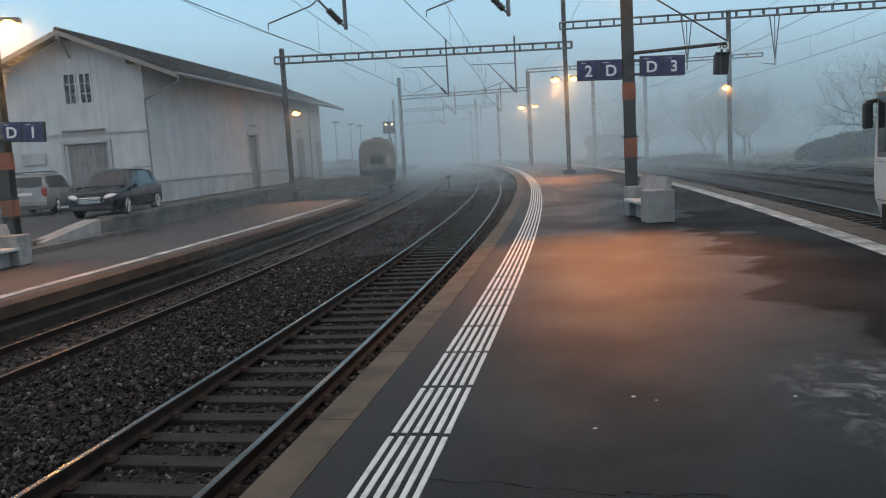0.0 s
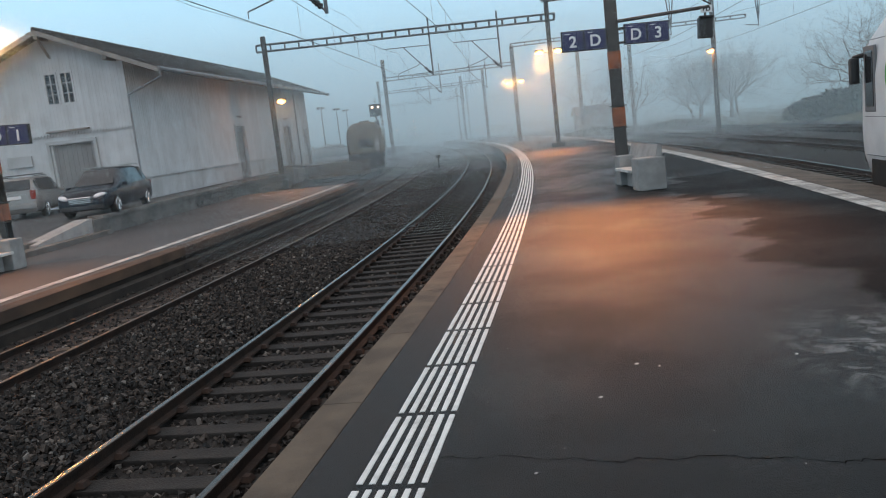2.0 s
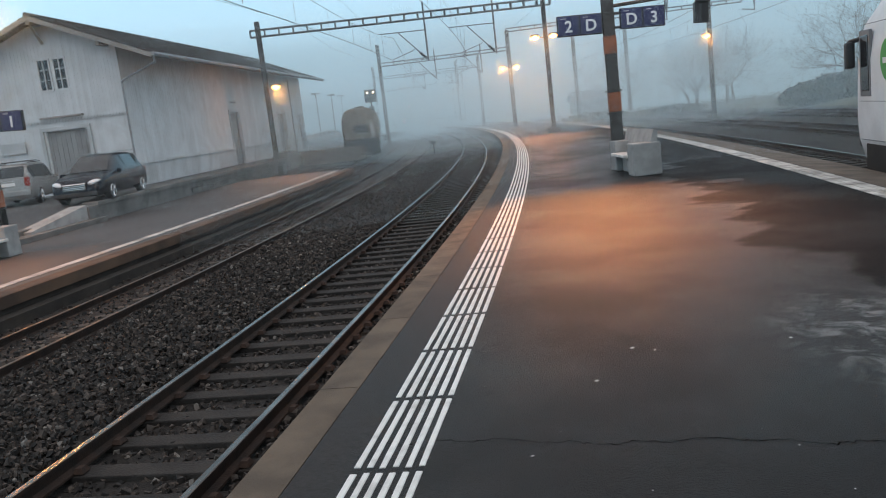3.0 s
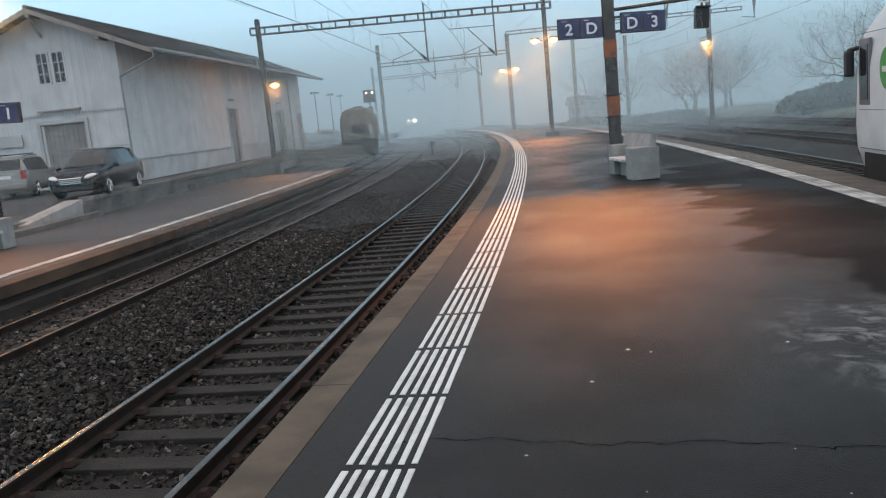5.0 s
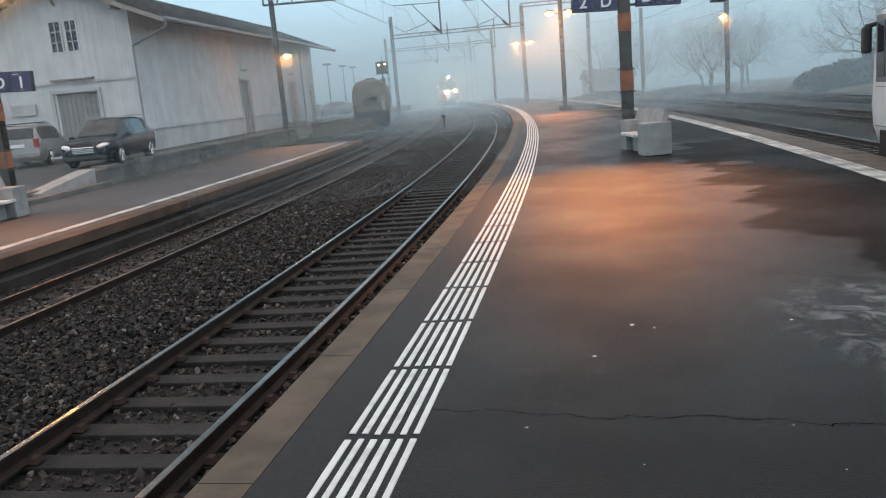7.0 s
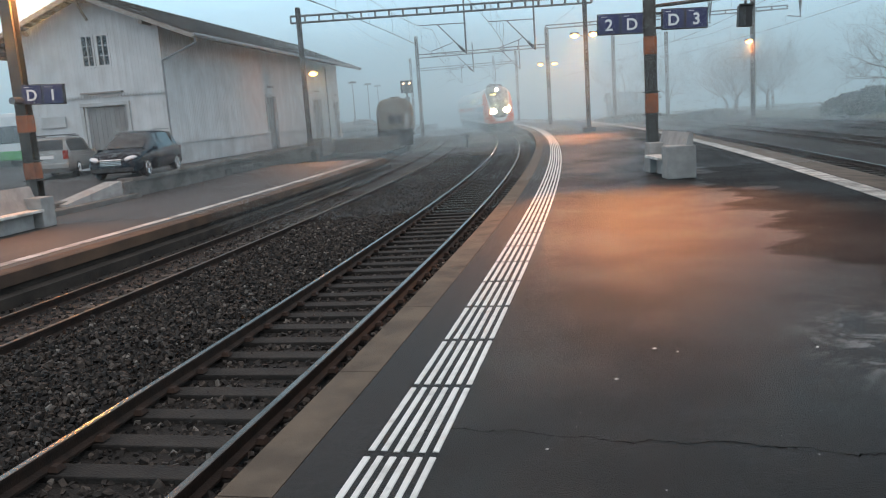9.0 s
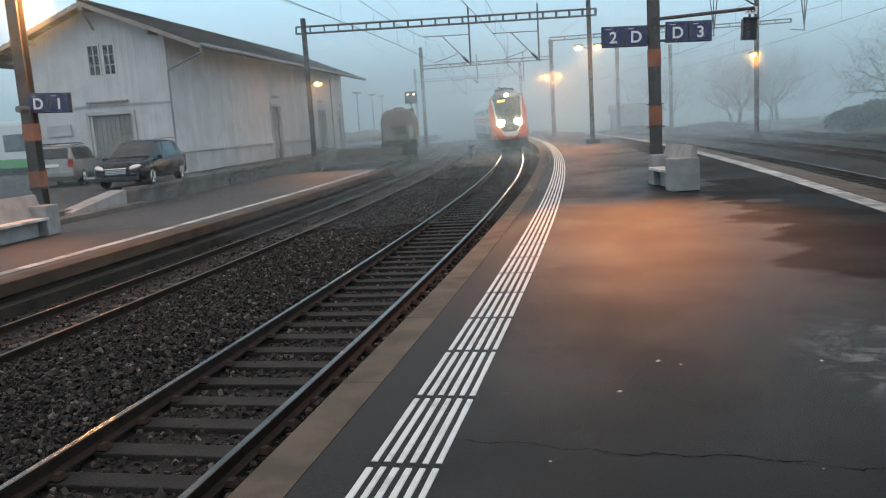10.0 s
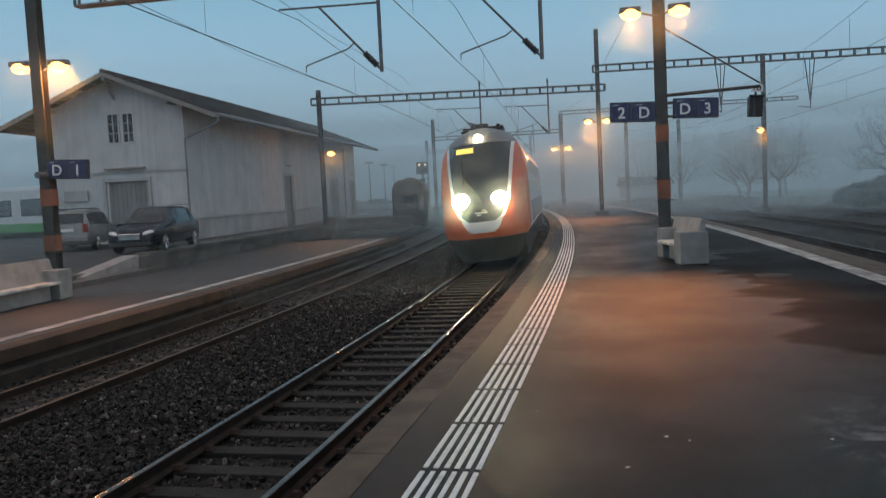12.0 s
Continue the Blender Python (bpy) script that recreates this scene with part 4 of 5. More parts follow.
    bm = box(B(), -w / 2, w / 2, -w / 2, -w / 2 + 0.022, 0, height)
    box(bm, -w / 2, w / 2, w / 2 - 0.022, w / 2, 0, height)
    box(bm, -0.012, 0.012, -w / 2 + 0.022, w / 2 - 0.022, 0, height)
    part("post", bm, M["mast"], t)
    k = 0.4 if foot else 0.22
    bm = box(B(), -k, k, -k, k, -0.3, 0.28 if foot else 0.03, 0.03)
    part("foundation", bm, M["concrete_dark"], t, "concrete footing")
    if bands:
        for z0, z1 in bands:
            bm = box(B(), -w / 2 - 0.012, w / 2 + 0.012, -w / 2 - 0.012, w / 2 + 0.012, z0, z1, 0.006)
            part("marker_band", bm, M["orange"], t, "orange marker band")
        for z in (bands[0][0] - 0.04, bands[0][1] + 0.04):
            bm = box(B(), -w / 2 - 0.06, w / 2 + 0.06, -w / 2 - 0.03, w / 2 + 0.03, z - 0.015, z + 0.015)
            part("clamp", bm, M["mast"], t)
    return t


def lattice_beam(name, a, b, h, label, pitch=0.85):
    """A portal beam: two chords with uprights between, from a to b."""
    a, b = Vector(a), Vector(b)
    t = thing(name, Matrix.Identity(4), label, "portal beam", "catenary portals")
    d = (b - a)
    n = max(2, round(d.length / pitch))
    side = d.normalized().cross(Vector((0, 0, 1))) * 0.11
    up = Vector((0, 0, h))
    for z, nm in ((0, "lower_chord"), (h, "upper_chord")):
        bm = B()
        for s in (side, -side):
            rod(bm, a + s + Vector((0, 0, z)), b + s + Vector((0, 0, z)), 0.055, seg=6)
        part(nm, bm, M["galv"], t)
    bm = B()
    for i in range(n + 1):
        p = a + d * i / n
        for s in (side, -side):
            rod(bm, p + s, p + s + up, 0.05, seg=4)
        rod(bm, p - side, p + side, 0.035, seg=4)
    part("uprights", bm, M["galv"], t)
    return t


def dropper(m, top, label="steel catenary support with a registration arm"):
    """Drop tube below a beam at local x 0; arms reach to -x over the track."""
    t = thing("catenary_support", m, label, "catenary support", "catenary supports")
    bm = rod(B(), (0, 0, 5.4), (0, 0, top + 0.8), 0.055, seg=8)
    part("drop_tube", bm, M["galv"], t)
    bm = rod(B(), (0, 0, 5.45), (-1.75, 0, 7.35), 0.035, seg=6)
    part("stay", bm, M["galv"], t)
    bm = rod(B(), (-0.12, 0, 5.58), (-0.45, 0, 5.94), 0.07, seg=8)
    for k in range(5):
        f = k / 4
        c = Vector((-0.14, 0, 5.60)).lerp(Vector((-0.43, 0, 5.92)), f)
        rod(bm, c, c + Vector((-0.02, 0, 0.022)), 0.1, seg=10)
    part("insulator", bm, M["black"], t, "dark ribbed insulator")
    bm = rod(B(), (0.0, 0, 7.3), (-2.9, 0, 7.35), 0.03, seg=6)
    part("bracket_tube", bm, M["galv"], t)
    bm = rod(B(), (-0.75, 0, 6.25), (-0.95, 0, 6.1), 0.02, seg=6)
    rod(bm, (-0.95, 0, 6.1), (-2.2, 0, 5.72), 0.022, seg=6)
    rod(bm, (-2.2, 0, 5.72), (-2.2, 0, 5.55), 0.015, seg=5)
    part("steady_arm", bm, M["galv"], t)
    return t


def wire(pts, r, label="thin overhead contact wire", name="overhead_wire"):
    bm = B()
    for a, b in zip(pts, pts[1:]):
        rod(bm, a, b, r, seg=4)
    ob = finish(name, bm, M["wire"])
    tagged(ob, label, "overhead wire", "overhead wires")


def overhead():
    rows = [s_of_y(-14), s_of_y(22.2), s_of_y(51.3), s_of_y(78), s_of_y(108), s_of_y(150)]
    for off in (T1, 0.0, T3, T4):
        for z, sag, r in ((5.52, 0.0, 0.011), (7.0, 0.55, 0.010)):
            pts = []
            for k, (a, b) in enumerate(zip(rows, rows[1:])):
                for i in range(8):
                    f = i / 8
                    zig = 0.15 * (1 - 2 * f) * (-1 if k % 2 else 1)
                    pts.append(on(a + (b - a) * f, off + zig, z - sag * 4 * f * (1 - f)))
            wire(pts, r if off < 5 else r * 0.8)
        bm = B()
        for a, b in zip(rows[:4], rows[1:5]):
            for i in range(1, 6):
                f = i / 6
                p = on(a + (b - a) * f, off, 0)
                rod(bm, (p.x, p.y, 5.52), (p.x, p.y, 7.0 - 0.55 * 4 * f * (1 - f)), 0.005, seg=3)
        ob = finish("hangers", bm, M["wire"])
        tagged(ob, "thin hanger wires between the overhead cables", "overhead wire", kind="stuff")
    # feeder wires high beside the tracks
    for o, z in ((-6.5, 8.9), (-9.8, 8.3), (5.4, 9.3)):
        wire([on(s, o, z - (0.5 if k % 2 else 0)) for k, s in enumerate(np.linspace(rows[0], rows[3], 7))], 0.009, "thin feeder cable high over the tracks", "feeder_cable")


def portals():
    # beam right over the platform end where the signs hang
    s = s_of_y(22.2)
    a, b = on(s, -11.5, 8.0), on(s, 5.35, 8.0)
    lattice_beam("portal_beam", a, b, 0.42, "grey lattice portal beam over the tracks")
    for o in (T1 + 2.15, 2.15):
        p = on(s, o, 0)
        dropper(pose(p.x, p.y, 0, 0, 0, -heading(s)), 7.6)
    # middle portal
    L1, R1 = Vector((-7.3, 50.6, 0)), Vector((10.55, 52.6, 0))
    h_mast("catenary_mast", pose(L1.x, L1.y, -0.28, 0, 0, -6), 9.0, "grey steel catenary mast on the side platform")
    m = h_mast("catenary_mast", pose(R1.x, R1.y, 0, 0, 0, -6), 12.0, "tall steel catenary mast on a concrete footing")
    lattice_beam("portal_beam", (L1.x - 0.5, L1.y + 0.2, 7.85), (R1.x + 0.5, R1.y + 0.2, 8.1), 0.40, "grey lattice portal beam over the tracks")
    for o in (T1 + 2.2, 2.2):
        s = s_of_y(51.5)
        p = on(s, o, 0)
        dropper(pose(p.x, 50.8 + (p.x + 7.8) * 0.106, 0, 0, 0, -heading(s)), 8.2)
    lattice_beam("portal_beam", (R1.x - 0.3, R1.y - 0.2, 9.25), (36, 50.5, 9.35), 0.42, "grey lattice portal beam over the far tracks")
    for x in (18.2, 23.9):
        t = thing("catenary_support", pose(x, 51.6, 0), "steel hanger frame below the portal beam", "catenary support", "catenary supports")
        bm = rod(B(), (-0.32, 0, 9.3), (0, 0, 6.6), 0.035, seg=6)
        rod(bm, (0.32, 0, 9.3), (0, 0, 6.6), 0.035, seg=6)
        rod(bm, (0, 0, 9.3), (0, 0, 6.2), 0.03, seg=6)
        rod(bm, (0, 0, 6.25), (-0.8, 0, 6.35), 0.03, seg=6)
        part("hanger_frame", bm, M["galv"], t)
    # far portals
    for yy, zl, mast_x in ((78.3, 7.1, (-0.4, 12.0)), (108, 7.4, (-1.5, 12.4)), (150, 7.2, (-3, 12.1))):
        for x in mast_x:
            h_mast("catenary_mast", pose(x, yy, -0.5, 0, 0, 0), 9.6, "grey steel catenary mast in the mist", w=0.34)
        lattice_beam("portal_beam", (mast_x[0], yy + 0.25, zl), (mast_x[1], yy + 0.25, zl + 0.2), 0.3, "grey portal beam fading in the mist", 1.4)
        for k in range(2):
            o = (T1 + 2.2, 2.2)[k]
            p = on(s_of_y(yy), o, 0)
            dropper(pose(p.x, yy + 0.25, 0, 0, 0, 0), 7.4)
    lattice_beam("portal_beam", (12.0, 78.5, 9.0), (34, 76, 9.1), 0.3, "grey portal beam fading in the mist", 1.4)
    for x, y in ((11.3, 130), (15.6, 168)):
        h_mast("catenary_mast", pose(x, y, -0.5), 10.5, "grey steel catenary mast in the mist", w=0.34)
    for x in (19.5, 25.5):
        h_mast("catenary_mast", pose(x + 2, 92, -0.5), 9.5, "grey steel catenary mast in the mist", w=0.34)


def mast_a():
    x, y = 5.92, 21.25
    t = h_mast("sign_mast", pose(x, y, 0, 0, 0, -9), 8.6, "dark steel platform mast with orange bands", ((1.5, 2.0), (3.0, 3.45)), 0.29, False)
    bm = rod(B(), (0.1, 0, 4.2), (2.48, -0.05, 4.28), 0.045)
    rod(bm, (0.05, 0, 6.0), (2.48, -0.05, 4.36), 0.022, seg=6)
    part("side_arm", bm, M["mast"], t, "steel side arm with a tie rod")
    bm = box(B(), -0.6, 0.6, -0.03, 0.03, 3.62, 3.68)
    box(bm, -0.6, 0.6, -0.03, 0.03, 3.98, 4.04)
    part("sign_bracket", bm, M["mast"], t)
    platform_sign(pose(x - 0.80, y - 0.16, 3.80, 0, 1.5, -4), "2", "D", "dark blue platform sign with white 2 and D")
    platform_sign(pose(x + 0.86, y - 0.16, 3.83, 0, 1.5, -4), "D", "3", "dark blue platform sign with white D and 3")
    # signal repeater box on the arm
    r = thing("repeater_box", pose(x + 2.35, y - 0.35, 3.78, 0, 3, -4), "black box hanging from the mast arm", "signal box")
    part("case", box(B(), -0.17, 0.17, -0.05, 0.16, -0.27, 0.25, 0.015), M["black"], r)
    part("hood", box(B(), -0.19, 0.19, -0.14, -0.05, 0.24, 0.28, 0.006), M["black"], r)
    bm = rod(B(), (0, 0.03, 0.25), (0, 0.03, 0.52), 0.03)
    part("hanger", bm, M["mast"], r)
    p = part("plate", box(B(), -0.15, 0.15, -0.09, -0.07, 0.36, 0.54, 0.004), M["sign_white"], r, "white plate with black letters")
    lettering("FD", 0.17, p, pose(0, -0.094, 0.45, 90), M["black"])
    street_light(pose(x, y, 6.35, 0, 0, 171), "orange platform lamp on a short arm", 300, 0.5, (3.7, 14.0, 0, 4700.0, 41))
    street_light(pose(x, y, 6.35, 0, 0, -9), "orange platform lamp on a short arm", 300, 0.3, (4.1, 14.0, 0, 1000.0, 41))


def bench(m, label, half=2.0, far=(-0.42, 0.24)):
    """Concrete end blocks, seat slab and backrest; long side along local y."""
    t = thing("concrete_bench", m, label, "bench", "concrete benches")
    part("end_block", box(B(), -0.42, 0.24, -half, -half + 0.55, 0, 0.76, 0.03), M["concrete"], t)
    part("end_block", box(B(), far[0], far[1], half - 0.5, half, 0, 0.76, 0.03), M["concrete"], t)
    part("seat", box(B(), -0.45, 0.10, -half + 0.5, half - 0.45, 0.40, 0.47, 0.015), M["white_worn"], t, "pale seat slab")
    bm = B()
    v = [bm.verts.new((x, y, z)) for y in (-half + 0.08, half - 0.08) for x, z in ((-0.06, 0.45), (0.16, 0.45), (0.22, 1.02), (0.12, 1.05))]
    for f in ((0, 1, 2, 3), (7, 6, 5, 4), (0, 4, 5, 1), (1, 5, 6, 2), (2, 6, 7, 3), (3, 7, 4, 0)):
        bm.faces.new([v[i] for i in f])
    bmesh.ops.bevel(bm, geom=bm.edges[:], offset=0.02, segments=2, affect="EDGES")
    part("backrest", bm, M["concrete"], t, "slanting concrete backrest")
    part("pedestal", box(B(), -0.2, 0.16, -half + 0.6, half - 0.6, 0.0, 0.40, 0.02), M["concrete"], t)
    return t


def station_things():
    mast_a()
    bench(pose(5.92, 19.65, 0, 0, 0, -1), "grey concrete bench with end blocks beside the mast", 1.22, (-0.34, 0.14))
    # side platform mast with sign and lamps
    x, y = -10.67, 21.9
    h_mast("sign_mast", pose(x, y, -0.28, 0, 0, -9), 9.6, "dark steel platform mast with orange bands", ((1.16, 1.6), (2.4, 2.85)), 0.30, False)
    platform_sign(pose(x + 0.66, y - 0.2, 3.08, 0, 2.5, -6), "D", "1", "dark blue platform sign with white D and 1")
    street_light(pose(x, y, 5.85, 0, 0, 8), "orange platform lamp on a short arm", 1300, 0.3, (-9.2, 15.5, -0.28, 600.0, 70))
    street_light(pose(x, y, 5.85, 0, 0, 172), "orange platform lamp on a short arm", 160, 0.3)
    bm = rod(B(), (-0.05, -0.35, 0), (0.0, 0.05, 0), 0.09, seg=14)
    s = thing("loudspeaker", pose(x + 0.05, y - 0.2, 2.95), "small grey horn loudspeaker on the mast", "loudspeaker")
    part("horn", bm, M["galv"], s)
    bench(pose(-10.38, 18.8, -0.28, 0, 0, 172), "grey concrete bench with a pale seat slab")
    # other lamps
    street_light(pose(-7.25, 50.5, 4.75, 0, 0, -10), "orange lamp on the catenary mast by the shed", 330, 0.35, (-5.6, 42.0, -0.28, 700.0, 60))
    street_light(pose(10.5, 52.5, 6.1, 0, 0, 175), "orange platform lamp on the catenary mast", 1500, 0.45, (8.9, 46.5, 0, 2600.0, 50))
    street_light(pose(10.5, 52.5, 6.1, 0, 0, -5), "orange platform lamp on the catenary mast", 1000, 0.3)
    street_light(pose(12.0, 78.2, 5.7, 0, 0, 178), "orange platform lamp on a misty mast", 1600, 0.5)
    street_light(pose(12.0, 78.2, 5.7, 0, 0, 0), "orange platform lamp on a misty mast", 1000, 0.4)
    h_mast("lamp_mast", pose(24.1, 59.5, -0.6), 11.6, "tall grey lamp mast between the far tracks")
    street_light(pose(24.1, 59.4, 5.4, 0, 0, 185), "orange lamp on the far mast", 700, 0.1)
    # main signal
    s = thing("railway_signal", pose(-1.45, 70, -0.6), "black railway signal with two lit lamps", "signal")
    bm = rod(B(), (0, 0, 0), (0, 0, 4.4), 0.07)
    part("post", bm, M["mast"], s)
    part("signal_head", box(B(), -0.52, 0.52, -0.08, 0.1, 4.3, 5.35, 0.06), M["black"], s)
    for dx in (-0.25, 0.27):
        bm = B()
        bmesh.ops.create_uvsphere(bm, u_segments=12, v_segments=8, radius=0.075, matrix=Matrix.Translation((dx, -0.1, 5.1)))
        part("signal_lamp", bm, M["signal"], s, "lit signal lamp")
    part("lower_signal", box(B(), -0.2, 0.2, -0.08, 0.1, 3.4, 3.95, 0.03), M["black"], s)
    # small marker post in the ballast
    p = thing("marker_post", pose(2.75, 56.0, BED), "small dark marker post beside the track", "post")
    part("post", rod(B(), (0, 0, 0), (0, 0, 1.0), 0.05), M["black"], p)
    part("plate", box(B(), -0.16, 0.16, -0.03, 0.02, 0.85, 1.05, 0.01), M["black"], p)
    # tank wagon on the siding
    w = thing("tank_wagon", pose(-2.15, 56.0, -0.65, 0, 0, 0), "brown weathered tank wagon standing on the siding", "wagon")
    bm = B()
    rings = []
    for yy, g in ((-0.15, 0.86), (-0.05, 0.97), (0.15, 1.0), (9.2, 1.0), (9.4, 0.95)):
        ring = []
        for k in range(28):
            q = 2 * math.pi * k / 28
            cx, cz = math.cos(q), math.sin(q)
            ring.append(bm.verts.new((1.25 * g * math.copysign(abs(cx) ** 0.55, cx), yy, 2.3 + 1.42 * g * math.copysign(abs(cz) ** 0.7, cz))))
        rings.append(ring)
    for p, q in zip(rings, rings[1:]):
        for k in range(28):
            bm.faces.new((p[k], p[(k + 1) % 28], q[(k + 1) % 28], q[k]))
    bm.faces.new(rings[0])
    bm.faces.new(rings[-1][::-1])
    part("tank", bm, M["wagon"], w, "", True)
    part("end_plate", box(B(), -0.45, 0.5, -0.2, -0.14, 2.0, 2.55, 0.02), M["train_under"], w, "dark plate on the wagon end")
    part("dome", rod(B(), (0, 3.0, 3.5), (0, 3.0, 3.86), 0.35, seg=16), M["wagon"], w)
    part("underframe", box(B(), -1.15, 1.15, -0.4, 9.6, 0.85, 1.2, 0.03), M["train_under"], w)
    part("end_platform", box(B(), -1.2, 1.2, -0.55, -0.15, 0.5, 1.6, 0.05), M["train_under"], w)
    for sx in (-0.88, 0.88):
        part("buffer", rod(B(), (sx, -0.4, 1.05), (sx, -0.95, 1.05), 0.12, 0.2, 14), M["train_under"], w)
        for yy in (1.2, 3.0, 6.6, 8.4):
            part("wheel", rod(B(), (sx * 0.85 - 0.06, yy, 0.46), (sx * 0.85 + 0.06, yy, 0.46), 0.46, seg=20), M["train_under"], w)
    part("ladder", box(B(), 0.72, 0.98, -0.32, -0.28, 0.8, 2.6, 0.01), M["concrete"], w, "pale ladder panel")
    # street lamps and cars behind the shed
    for x, y in ((-7.95, 92), (-6.8, 100), (-6.0, 107)):
        t = thing("yard_lamp", pose(x, y, 0.2), "thin grey yard lamp with a flat head", "lamp", "yard lamps")
        part("pole", rod(B(), (0, 0, 0), (0, 0, 5.6), 0.08, 0.05), M["mast"], t)
        part("head", box(B(), -0.45, 0.45, -0.3, 0.3, 5.55, 5.75, 0.06), M["mast"], t)
    car("parked_car", pose(-10.95, 30.7, YARD, 0, 0, 178), M["car_blue"], "dark blue estate car parked in the yard", 4.95, 1.64)
    car("parked_van", pose(-15.3, 34.2, YARD, 0, 0, 8), M["silver"], "silver people carrier with roof bars parked by the shed", 4.5, 1.62, True)
    car("parked_car", pose(-7.6, 90, 0.2, 0, 0, 80), M["silver"], "pale car parked far off in the mist", 4.4, 1.5)
    car("parked_car", pose(-10.8, 91, 0.2, 0, 0, 85), M["silver"], "pale car parked far off in the mist", 4.4, 1.5)


# ---- trains ----
def interp(tab, z):
    return float(np.interp(z, [a for a, _ in tab], [b for _, b in tab]))


FRONT = [(0.35, 0.55), (0.9, 0.15), (1.3, 0.0), (1.9, 0.05), (2.4, 0.2), (3.0, 0.55), (3.6, 0.95), (4.05, 1.35), (4.35, 1.9), (4.6, 2.8)]
HALF = [(0.35, 1.0), (0.9, 1.26), (1.3, 1.36), (3.0, 1.39), (3.7, 1.32), (4.1, 1.16), (4.4, 0.92), (4.6, 0.55)]
GLASS = [(1.56, 0.40), (1.72, 0.62), (2.2, 0.80), (2.9, 0.90), (4.03, 1.03)]


def nose_point(x, z, lift=0.0):
    u = min(1.0, abs(x) / interp(HALF, z))
    return (x, -(interp(FRONT, z) + 1.3 * u ** 3.2) + lift, z)


def nose_patch(xa, xb, z0, z1, nz, nx, lift=0.0):
    bm = B()
    g = []
    for i in range(nz + 1):
        z = z0 + (z1 - z0) * i / nz
        a, b = xa(z), xb(z)
        g.append([bm.verts.new(nose_point(a + (b - a) * j / nx, z, lift)) for j in range(nx + 1)])
    for i in range(nz):
        for j in range(nx):
            bm.faces.new((g[i][j], g[i][j + 1], g[i + 1][j + 1], g[i + 1][j]))
    return bm


def car_shell(y0, y1, zs, front):
    """Side and roof skin between the heights zs; front: follows the nose."""
    bm = B()
    for sg in (1, -1):
        prev = None
        for z in zs:
            w = interp(HALF, z)
            a = bm.verts.new((sg * w, -(interp(FRONT, z) + 1.3) if front else y0, z))
            b = bm.verts.new((sg * w, y1, z))
            if prev:
                bm.faces.new((prev[0], prev[1], b, a))
            prev = (a, b)
    return bm


def rail_car(name, front, length, label, skin, band):
    t = thing(name, Matrix.Identity(4), label, "train car", "approaching train")
    y0, y1 = (-0.0, -length)
    zs_all = [z for z in np.linspace(1.07, 4.6, 14)]
    split = -4.2 if front else 0.0
    if front:
        bm = car_shell(0, split, zs_all, True)
        body = part("nose_sides", bm, M["train_red"], t, "orange-red nose", True)
    bm = car_shell(split, y1, zs_all, False)
    w = interp(HALF, 4.6)
    r = [bm.verts.new(p) for p in ((-w, -3.9 if front else 0, 4.6), (w, -3.9 if front else 0, 4.6), (w, y1, 4.6), (-w, y1, 4.6))]
    bm.faces.new(r)
    for yy in ((y1,) if front else (y1, 0.0)):
        ring = [(sg * interp(HALF, z), z) for sg, rng in ((1, zs_all), (-1, zs_all[::-1])) for z in rng]
        bm.faces.new([bm.verts.new((x, yy, z)) for x, z in ring])
    body = part("body", bm, skin, t, "", True)
    # skirt and bogies
    bm = box(B(), -1.25, 1.25, y1 + 0.1, -1.6 if front else -0.1, 0.30, 1.08, 0.03)
    part("skirt", bm, M["train_under"], t, "dark underframe skirt")
    for yy in (-4.0, -6.4, y1 + 6.4, y1 + 4.0):
        for sx in (-0.75, 0.75):
            part("wheel", rod(B(), (sx - 0.06, yy, 0.44), (sx + 0.06, yy, 0.44), 0.44, seg=20), M["train_under"], t)
    # windows on two decks
    for sg in (1, -1):
        yy = (-5.4 if front else -1.4)
        while yy - 1.5 > y1 + 0.8:
            for z0, z1 in ((1.25, 2.0), (3.05, 3.62)):
                bm = B()
                v = [bm.verts.new((sg * (interp(HALF, z) + 0.012), y, z)) for y, z in ((yy, z0), (yy - 1.5, z0), (yy - 1.5, z1), (yy, z1))]
                bm.faces.new(v)
                e = bmesh.ops.extrude_face_region(bm, geom=bm.faces[:])
                bmesh.ops.translate(bm, vec=(-sg * 0.03, 0, 0), verts=[q for q in e["geom"] if isinstance(q, bmesh.types.BMVert)])
                part("window", bm, M["glass"], body)
            yy -= 1.9
        bm = B()
        for z0, z1 in ((2.25, 2.75),):
            v = [bm.verts.new((sg * (interp(HALF, z) + 0.008), y, z)) for y, z in ((-4.2 if front else -0.05, z0), (y1 + 0.05, z0), (y1 + 0.05, z1), (-4.2 if front else -0.05, z1))]
            bm.faces.new(v)
        part("side_band", bm, band, body)
    bm = box(B(), -0.5, 0.5, -9.0, -5.0, 4.6, 4.78, 0.05)
    part("roof_unit", bm, M["train_grey"], t)
    if front:
        bm = box(B(), -0.75, 0.75, -4.3, -3.5, 4.56, 4.64, 0.03)
        box(bm, -0.2, 0.42, -4.1, -3.7, 4.62, 4.84, 0.05)
        rod(bm, (-0.55, -3.8, 4.60), (-0.55, -3.8, 4.78), 0.06)
        rod(bm, (0.6, -3.8, 4.60), (0.6, -3.8, 4.74), 0.05)
        rod(bm, (-0.7, -4.2, 4.72), (0.75, -4.2, 4.74), 0.035)
        rod(bm, (0.1, -4.0, 4.8), (0.5, -3.7, 4.92), 0.03)
        part("pantograph", bm, M["black"], t, "folded dark roof gear")
    return t, body


def approaching_train():
    t, body = rail_car("leading_car", True, 25.0, "orange-red and white double-deck train car with bright headlights", M["train_white"], M["glass"])
    gl = lambda z: interp(GLASS, z)
